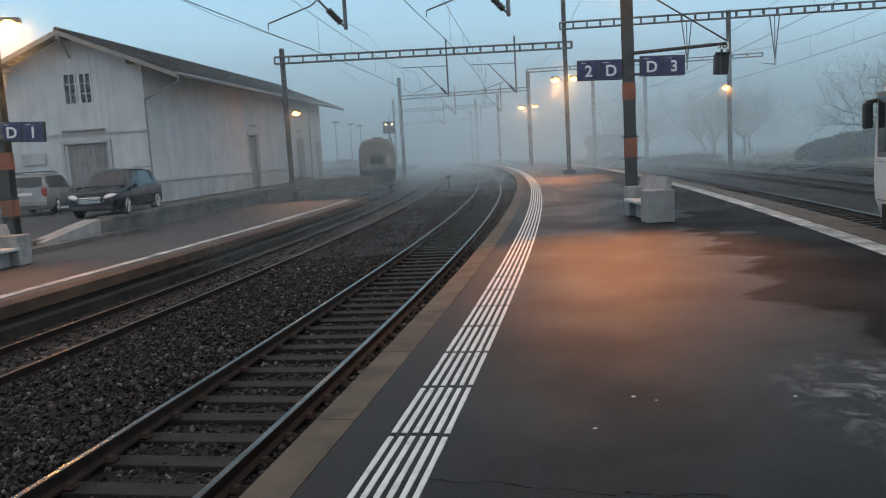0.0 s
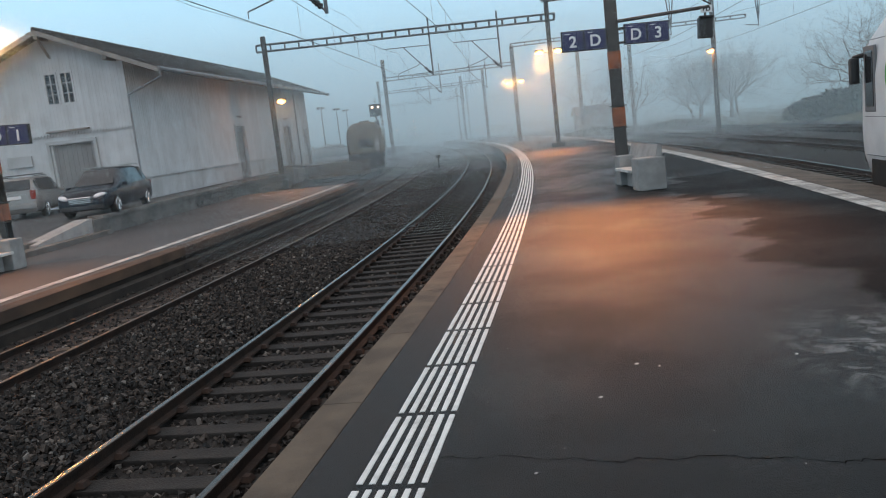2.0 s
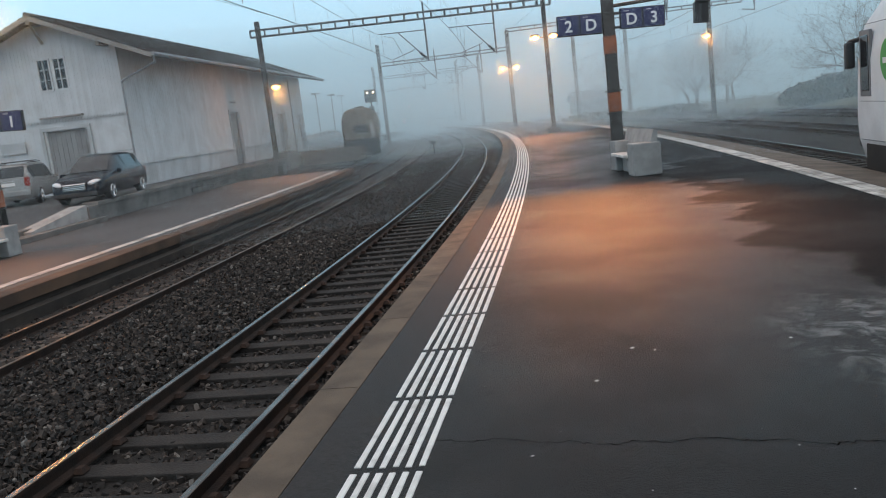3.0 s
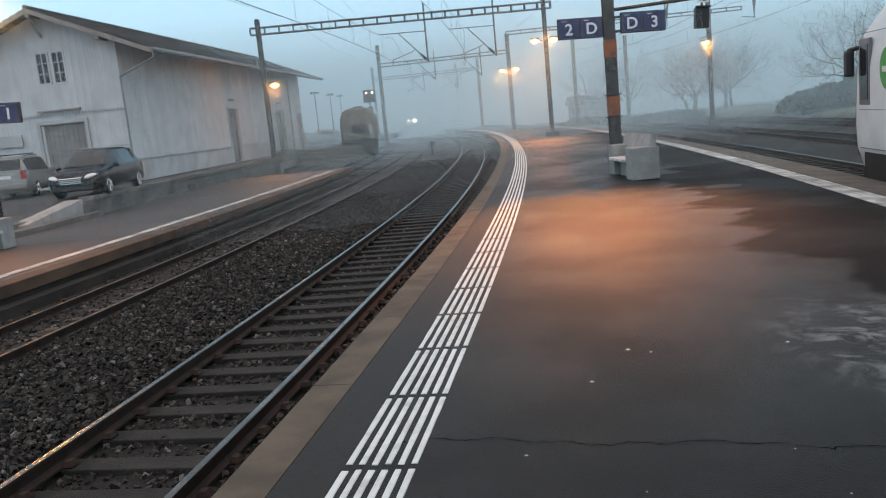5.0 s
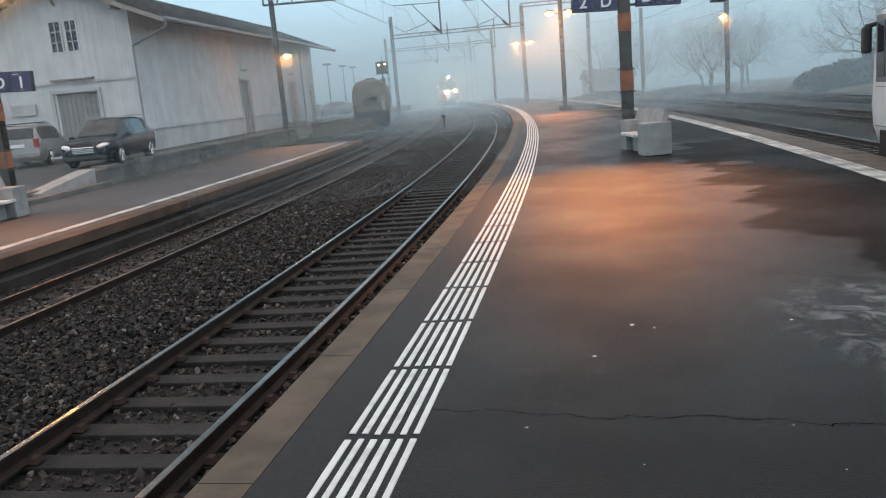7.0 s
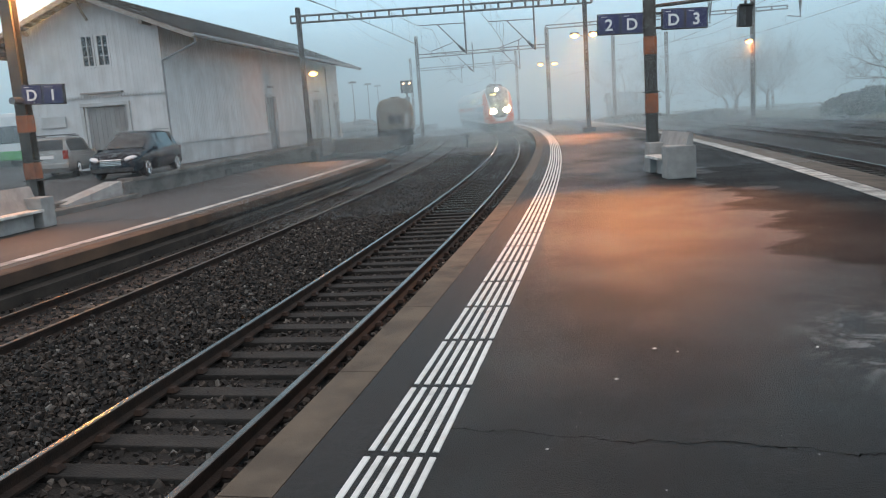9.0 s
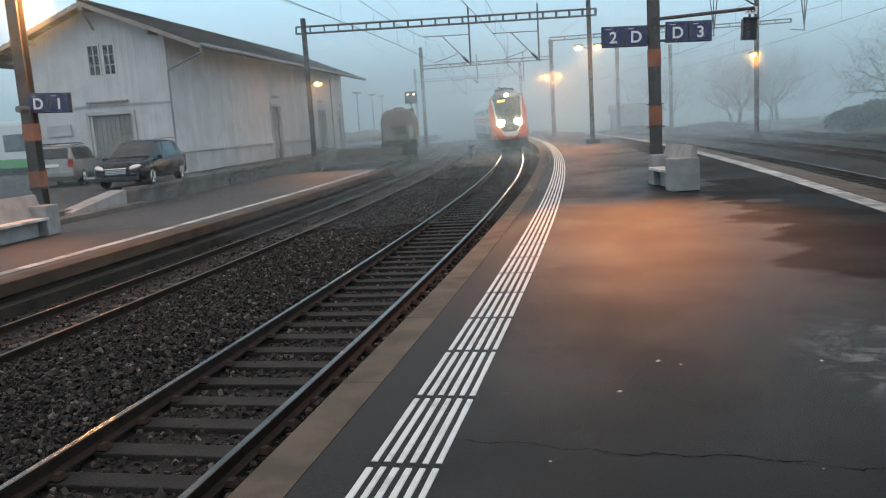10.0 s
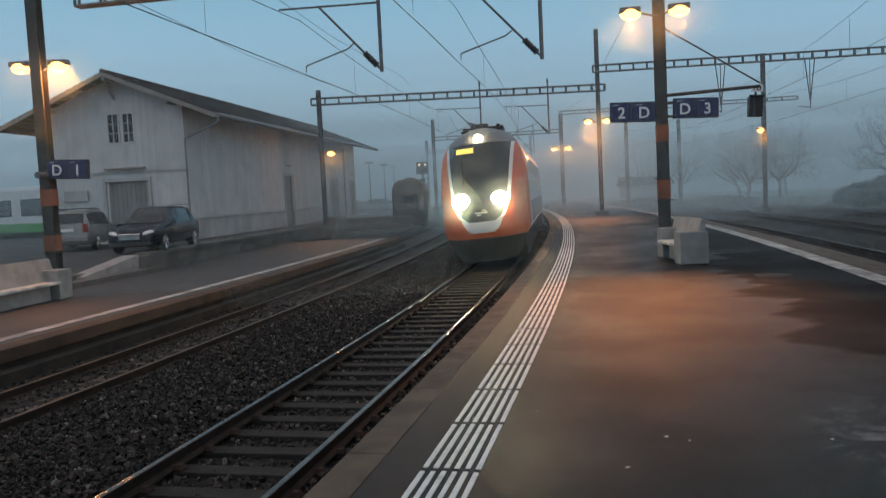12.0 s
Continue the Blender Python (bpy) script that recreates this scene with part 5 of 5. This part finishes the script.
    edge = lambda z: interp(HALF, z)
    gt = lambda z: interp(GLASS, z) + 0.105
    lowr = lambda z: interp([(1.22, 0.34), (1.34, 0.50), (1.56, 0.62)], z)
    for sg in (1, -1):
        part("nose_cheek", nose_patch(lambda z: sg * (gt(z) if z >= 1.56 else lowr(z)), lambda z: sg * edge(z), 1.2201, 4.03, 30, 8), M["train_red"], t, "orange-red nose cheek", True)
        part("white_trim", nose_patch(lambda z: sg * gl(z), lambda z: sg * max(gt(z), lowr(z) if z < 1.6 else 0), 1.5601, 4.03, 30, 2, 0.006), M["train_white"], t, "white trim stripe beside the windscreen", True)
    part("white_chin", nose_patch(lambda z: -lowr(z), lambda z: lowr(z), 1.22, 1.56, 5, 10, 0.004), M["train_white"], t, "white chin panel", True)
    part("red_chin", nose_patch(lambda z: -edge(z), lambda z: edge(z), 1.05, 1.22, 3, 16), M["train_red"], t, "orange-red lower chin", True)
    part("windscreen", nose_patch(lambda z: -gl(z), lambda z: gl(z), 1.56, 4.03, 30, 14), M["screen"], t, "large dark windscreen and mask", True)
    part("brow", nose_patch(lambda z: -edge(z), lambda z: edge(z), 4.03, 4.6, 8, 16), M["train_grey"], t, "grey roof brow", True)
    part("apron", nose_patch(lambda z: -edge(z) * 0.98, lambda z: edge(z) * 0.98, 0.3, 1.05, 6, 16, -0.03), M["train_under"], t, "dark front apron", True)
    for x in (-0.60, 0.60):
        bm = B()
        p = nose_point(x, 2.2, 0.015)
        # headlight sized up to take in its glow
        bmesh.ops.create_uvsphere(bm, u_segments=20, v_segments=10, radius=1.0, matrix=Matrix.Translation(p) @ Matrix.Diagonal((0.29, 0.14, 0.24, 1)))
        part("headlight", bm, M["head"], t, "bright white headlight", True)
    p = nose_point(0.0, 4.2, 0.06)
    bm = B()
    bmesh.ops.create_uvsphere(bm, u_segments=20, v_segments=10, radius=1.0, matrix=Matrix.Translation(p) @ Matrix.Diagonal((0.14, 0.12, 0.12, 1)))
    part("top_headlight", bm, M["head"], t, "bright white top headlight", True)
    part("destination_display", nose_patch(lambda z: 0.16, lambda z: 0.72, 3.73, 3.89, 2, 6, 0.02), M["display"], t, "lit amber destination display", True)
    bm = rod(B(), nose_point(-0.1, 2.15, 0.03), nose_point(0.5, 3.0, 0.05), 0.025, seg=6)
    rod(bm, nose_point(0.5, 2.75, 0.05), nose_point(0.55, 3.5, 0.05), 0.02, seg=6)
    part("wiper", bm, M["black"], t)
    bm = B()
    for x0, x1, z in ((-0.2, -0.03, 1.82), (0.03, 0.2, 1.82), (-0.14, -0.02, 1.89), (0.02, 0.14, 1.75), (-0.12, 0.12, 1.815)):
        y = nose_point(0, z, 0.02)[1]
        box(bm, x0, x1, y - 0.03, y, z, z + 0.035)
    part("emblem", bm, M["train_white"], t, "small white emblem")
    cars = [t]
    for i in range(1):
        t2, _ = rail_car("trailing_car", False, 25.0, "white and red double-deck train car", M["train_white"], M["train_red"])
        cars.append(t2)
    return cars


def standing_train():
    """White regional train at the far side of the island platform."""
    s = s_of_y(18.9)
    p = on(s, T3, RAIL)
    t = thing("standing_train", pose(p.x, p.y, p.z, 0, 0, -heading(s - 10)), "white regional train standing at the far platform edge", "train")
    prof = [(0.55, 1.30), (0.95, 1.40), (1.4, 1.42), (2.6, 1.42), (3.3, 1.32), (3.8, 1.08), (4.1, 0.7), (4.2, 0.0)]
    nose = [(0.55, 0.1), (1.2, 0.0), (2.0, 0.04), (2.8, 0.14), (3.4, 0.3), (3.9, 0.8), (4.2, 1.6)]
    bm = B()
    rings = []
    for y, grow in ((0.0, 0.90), (-0.06, 0.96), (-0.16, 0.99), (-0.4, 1.0), (-3.0, 1.0), (-26.0, 1.0)):
        half = [(w * grow, z) for z, w in prof]
        ring = half + [(-x, z) for x, z in half[-2::-1]]
        rings.append([bm.verts.new((x, y - (float(np.interp(z, [a for a, _ in nose], [b for _, b in nose])) if y > -2.9 else 0), z)) for x, z in ring])
    for a, b in zip(rings, rings[1:]):
        for i in range(len(a)):
            j = (i + 1) % len(a)
            bm.faces.new((a[i], a[j], b[j], b[i]))
    bm.faces.new(rings[0])
    bm.faces.new(rings[-1][::-1])
    body = part("body", bm, M["train_white"], t, "", True)
    part("underframe", box(B(), -1.2, 1.2, -25.8, -0.8, 0.2, 0.56, 0.05), M["train_under"], t)
    part("coupler", box(B(), -0.3, 0.3, -0.6, 0.35, 0.75, 1.15, 0.08), M["black"], t)
    part("buffer", box(B(), -1.3, -0.8, -0.35, 0.12, 0.75, 1.2, 0.06), M["black"], t)
    part("cab_window", box(B(), -1.435, -1.38, -0.95, -0.5, 1.95, 3.1, 0.03), M["glass"], body, "dark cab side window")
    part("window_frame", box(B(), -1.428, -1.37, -1.03, -0.42, 1.85, 3.2, 0.02), M["train_grey"], body)
    bm = rod(B(), (-1.35, -0.5, 3.05), (-1.55, -0.2, 3.0), 0.05)
    box(bm, -1.64, -1.47, -0.35, -0.1, 2.45, 3.0, 0.06)
    part("mirror", bm, M["black"], body, "black rear-view mirror")
    bm = B()
    bmesh.ops.create_cone(bm, cap_ends=True, segments=28, radius1=0.42, radius2=0.42, depth=0.02, matrix=Matrix.Translation((-1.425, -2.0, 2.55)) @ Matrix.Rotation(radians(90), 4, "Y"))
    e = part("round_emblem", bm, M["green"], body, "round green emblem")
    part("emblem_bar", box(B(), -1.442, -1.433, -2.28, -1.72, 2.49, 2.60, 0.003), M["sign_white"], e)
    bm = B()
    for z in (0.95, 1.75, 3.3):
        box(bm, -1.424, -1.405, -25.8, -0.42, z, z + 0.012)
    part("panel_seam", bm, M["train_grey"], body)
    part("side_skirt", box(B(), -1.39, 1.39, -25.5, -0.55, 0.28, 0.9, 0.06), M["train_under"], t, "dirty dark skirt below the white body")


def far_tram():
    t = thing("far_train", pose(-33, 57, 0.0, 0, 0, 60), "white and green train standing behind the yard", "train")
    part("body", box(B(), -1.3, 1.3, -14, 14, 0.9, 3.7, 0.25), M["train_white"], t)
    part("green_band", box(B(), -1.31, 1.31, -13.9, 13.9, 0.75, 1.35, 0.05), M["green"], t)
    part("underframe", box(B(), -1.2, 1.2, -13.5, 13.5, 0.2, 0.8, 0.05), M["train_under"], t)
    for i in range(8):
        part("window", box(B(), -1.33, 1.33, -12.8 + i * 3.2, -10.6 + i * 3.2, 1.8, 2.9, 0.05), M["glass"], t)
    part("display", box(B(), -1.35, -1.2, -3.0, -1.6, 3.05, 3.3), M["display"], t, "lit amber display")


# ---- plants and distance ----
def tube(verts, faces, a, b, r0, r1, seg=5):
    d = (b - a).normalized()
    u = d.orthogonal().normalized()
    v = d.cross(u)
    k = len(verts)
    for p, r in ((a, r0), (b, r1)):
        for i in range(seg):
            q = 2 * math.pi * i / seg
            verts.append(tuple(p + (u * math.cos(q) + v * math.sin(q)) * r))
    for i in range(seg):
        j = (i + 1) % seg
        faces.append((k + i, k + j, k + seg + j, k + seg + i))


def bare_tree(x, y, z, height, seed, lean=0.0, spread=0.5):
    rnd = random.Random(seed)
    t = thing("bare_tree", pose(x, y, z), "leafless winter tree with fine spreading branches", "tree", "bare trees")
    tv, tf, cv, cf = [], [], [], []

    def grow(p, d, ln, r, depth):
        q = p
        n = 3
        for i in range(n):
            d = (d + Vector((rnd.uniform(-1, 1), rnd.uniform(-1, 1), rnd.uniform(-0.4, 0.7))) * 0.2).normalized()
            e = q + d * ln / n
            r1 = r * 0.88
            tube(tv if depth < 2 else cv, tf if depth < 2 else cf, q, e, r, r1, 6 if depth < 2 else 3)
            r, q = r1, e
            if depth >= 1 and depth < 5 and rnd.random() < 0.9:
                side = d.orthogonal()
                side.rotate(Matrix.Rotation(rnd.uniform(0, 6.28), 3, d))
                grow(q, (d * 0.75 + side * spread * 1.4).normalized(), ln * rnd.uniform(0.5, 0.72), r * 0.55, depth + 1)
        if depth < 5:
            for k in range(2 if depth else 5):
                side = d.orthogonal()
                side.rotate(Matrix.Rotation(rnd.uniform(0, 6.28), 3, d))
                grow(q, (d + side * spread * rnd.uniform(0.6, 1.4) + Vector((0, 0, 0.1))).normalized(), ln * (rnd.uniform(1.2, 1.6) if depth == 0 else rnd.uniform(0.66, 0.85)), r * 0.66, depth + 1)
    grow(Vector((0, 0, -0.2)), Vector((lean, 0, 1)).normalized(), height * 0.20, height * 0.02, 0)
    mesh_from("trunk", tv, tf, M["bark"], t)
    mesh_from("crown", cv, cf, M["bark"], t)


def hedge(x, y, z, rx, ry, rz, seed, n=6500):
    rng = np.random.default_rng(seed)
    t = thing("evergreen_bush", pose(x, y, z), "dark rounded evergreen bush on the bank", "bush", "bushes on the bank")
    vs, fs = [], []
    for i in range(n):
        u = rng.normal(0, 1, 3)
        u /= np.linalg.norm(u)
        u[2] = abs(u[2])
        r = rng.uniform(0.5, 1.12) ** 0.8 + 0.1 * math.sin(5 * u[0] + seed) * math.cos(4 * u[1])
        c = u * r * np.array([rx, ry, rz])
        a, b = rng.normal(0, 0.15, 3), rng.normal(0, 0.08, 3)
        k = len(vs)
        vs += [tuple(c - a - b), tuple(c + a - b * 0.4), tuple(c + a * 0.3 + b), tuple(c - a + b * 0.5)]
        fs.append((k, k + 1, k + 2, k + 3))
    mesh_from("leaves", vs, fs, M["bush"], t)
    bm = B()
    bmesh.ops.create_icosphere(bm, subdivisions=2, radius=1.0, matrix=Matrix.Diagonal((rx * 0.55, ry * 0.55, rz * 0.5, 1)))
    part("core", bm, M["bush"], t)


def distance():
    b = along("grass_bank", -10, 220, [(26.5, BED - 0.1), (28.0, -0.6), (30.0, -0.45), (52.0, -0.5), (75.0, -1.0)], M["grass"], 3.0, closed=False)
    tagged(b, "low bank of dull winter grass beyond the tracks", "grass bank", kind="structure")
    bare_tree(40.0, 64.5, -0.3, 10.0, 3, -0.15, 0.75)
    bare_tree(43.0, 68, -0.3, 11.0, 8, 0.05, 0.7)
    bare_tree(34.5, 90, -0.3, 9.0, 5, 0.1, 0.7)
    bare_tree(39.0, 92, -0.3, 9.5, 11, 0.0, 0.7)
    bare_tree(31.0, 103, -0.3, 9.5, 14, 0.0, 0.65)
    bare_tree(44.0, 102, -0.3, 11.0, 21, 0.0, 0.7)
    bare_tree(38.0, 101.5, -0.3, 10.0, 25, -0.1, 0.7)
    bare_tree(36.0, 94, -0.3, 8.5, 31, 0.1, 0.6)
    bare_tree(41.0, 97, -0.3, 9.5, 37, -0.1, 0.6)
    bare_tree(27.5, 110, -0.3, 10.0, 29, 0.05, 0.6)
    for i, (x, y, rx, rz) in enumerate(((33.8, 64.0, 2.0, 1.2), (36.4, 64.5, 2.6, 1.6), (40.0, 65.0, 3.0, 2.6), (44.2, 65.5, 2.8, 2.5))):
        hedge(x, y, -0.35, rx, 2.0, rz, i + 2)
    for i, (x, y, rx) in enumerate(((28, 80, 3.5), (22.5, 88, 4.0))):
        hedge(x, y, -0.35, rx, 1.5, 0.45, i + 7, 1200)
    h = thing("far_hut", pose(27.5, 108, -0.4, 0, 0, -6), "dark low hut far off in the mist", "building")
    part("wall", box(B(), -3.0, 3.0, -3, 3, 0, 2.2), M["hut"], h)
    bm = B()
    v = [bm.verts.new(p) for p in ((-3.4, -3.4, 2.1), (3.4, -3.4, 2.1), (3.4, 3.4, 2.1), (-3.4, 3.4, 2.1), (-3.4, 0, 3.3), (3.4, 0, 3.3))]
    for f in ((0, 1, 5, 4), (2, 3, 4, 5), (0, 4, 3), (1, 2, 5), (3, 2, 1, 0)):
        bm.faces.new([v[i] for i in f])
    part("roof", bm, M["roof"], h)
    for i, (x, y, z) in enumerate(((4.0, 165, 4.2), (9.0, 172, 3.2), (4.8, 185, 3.0), (0.5, 140, 2.6))):
        t = thing("far_lamp", pose(x, y, -0.7), "faint lamp post far off in the mist", "lamp", "far lamps")
        part("post", rod(B(), (0, 0, 0), (0, 0, z + 0.9), 0.07), M["mast"], t)
        bm = B()
        bmesh.ops.create_uvsphere(bm, u_segments=10, v_segments=6, radius=0.16, matrix=Matrix.Translation((0, -0.1, z + 0.8)))
        part("lens", bm, M["far_lamp"], t)


def mist():
    """Banks of fog across the line: fine threads of droplets, thicker with distance, thinning upwards."""
    stuff = fog_stuff()
    for y, d, top in FOG:
        verts, faces = [], []
        pitch = y * 0.00012
        z = -0.9
        while z < top:
            f = 1.0 if z < 4.5 else max(0.0, 1 - (z - 4.5) / (top - 4.5))
            w = pitch * d * (0.04 + 0.96 * f ** 2.0)
            zz = z
            k = len(verts)
            verts += [(-240, y, zz), (240, y, zz), (240, y, zz + w), (-240, y, zz + w)]
            faces.append((k, k + 1, k + 2, k + 3))
            z += pitch
        ob = mesh_from("fog_bank", verts, faces, stuff)
        tagged(ob, "thin bluish-grey fog hanging over the line", "fog", "fog banks", "stuff")
    # added discs of fog threads ahead of the train's lamps, imitating their glare
    verts, faces = [], []
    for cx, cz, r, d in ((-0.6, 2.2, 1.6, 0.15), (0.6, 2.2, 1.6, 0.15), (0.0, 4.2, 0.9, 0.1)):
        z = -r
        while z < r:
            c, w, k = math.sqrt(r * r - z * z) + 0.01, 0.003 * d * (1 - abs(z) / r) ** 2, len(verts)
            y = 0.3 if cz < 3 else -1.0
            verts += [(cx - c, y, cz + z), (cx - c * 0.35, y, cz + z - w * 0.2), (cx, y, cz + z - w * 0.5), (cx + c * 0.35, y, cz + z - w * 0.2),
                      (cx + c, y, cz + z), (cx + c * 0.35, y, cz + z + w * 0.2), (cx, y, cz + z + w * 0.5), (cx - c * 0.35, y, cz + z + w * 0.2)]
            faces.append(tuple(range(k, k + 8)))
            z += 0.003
    glare = mesh_from("headlight_halo", verts, faces, stuff)
    tagged(glare, "discs of fog threads added before the headlights as their glare", "fog", kind="stuff")
    # added discs of tapering fog threads that give each lamp its halo
    halo_disc = {}
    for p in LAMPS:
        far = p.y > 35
        if far not in halo_disc:
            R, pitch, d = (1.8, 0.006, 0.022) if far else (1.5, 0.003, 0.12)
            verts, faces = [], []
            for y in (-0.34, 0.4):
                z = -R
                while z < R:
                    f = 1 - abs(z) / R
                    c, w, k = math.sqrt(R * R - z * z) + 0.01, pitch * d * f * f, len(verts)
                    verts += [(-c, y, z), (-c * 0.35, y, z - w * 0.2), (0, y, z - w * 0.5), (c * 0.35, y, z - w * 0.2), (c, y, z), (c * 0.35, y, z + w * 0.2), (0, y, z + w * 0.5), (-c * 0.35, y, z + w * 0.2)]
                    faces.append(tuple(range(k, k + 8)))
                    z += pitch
            ob = mesh_from("lamp_halo", verts, faces, stuff)
            halo_disc[far] = ob
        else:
            ob = new("lamp_halo", halo_disc[far].data)
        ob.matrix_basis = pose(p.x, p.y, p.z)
        tagged(ob, "disc of fog threads added round a lit lamp as its halo", "fog", "mist round the lamps", "stuff")
    return glare


# banks just before lamps are placed there to catch their halos
FOG = [(20.85, 0.04, 26.0)] + [(y, d, 5.0 + y * 0.165) for y, d in (
    (30.0, 0.03), (38.0, 0.04), (45.0, 0.05), (50.0, 0.055), (51.9, 0.06), (56.0, 0.07), (59.0, 0.07), (62.5, 0.08), (66.0, 0.09), (71.5, 0.10), (77.7, 0.12), (85.0, 0.13),
    (93.0, 0.15), (102.0, 0.17), (112.0, 0.18), (124.0, 0.20), (138.0, 0.21), (155.0, 0.26), (175.0, 0.32), (200.0, 0.40), (240.0, 0.50))]
shed()
yard()
station_things()
portals()
overhead()
standing_train()
far_tram()
distance()
stones()
GLARE = mist()
CARS = approaching_train()

RUN = [(0.0, 237), (1.0, 220), (2.0, 203), (3.0, 186), (4.0, 169), (5.0, 150.5), (5.5, 141.5), (6.0, 133), (6.5, 124.5), (7.0, 116), (8.0, 97), (9.0, 77), (9.5, 67.5),
       (10.0, 58.5), (10.5, 49.8), (11.0, 40.8), (11.5, 32.2), (12.0, 24.4)]


def motions():
    for i, c in enumerate(CARS):
        rows = []
        for t, y in RUN:
            s = s_of_y(y) + i * 25.4
            a, b = on(s + 5.2, 0), on(s + 19.8, 0)
            d = (a - b).normalized()
            o = a + d * 5.2
            rows.append((t, pose(o.x, o.y, RAIL, 0, 3.5, math.degrees(math.atan2(-d.x, d.y)))))
        walk(c, rows)
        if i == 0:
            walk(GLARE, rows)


motions()
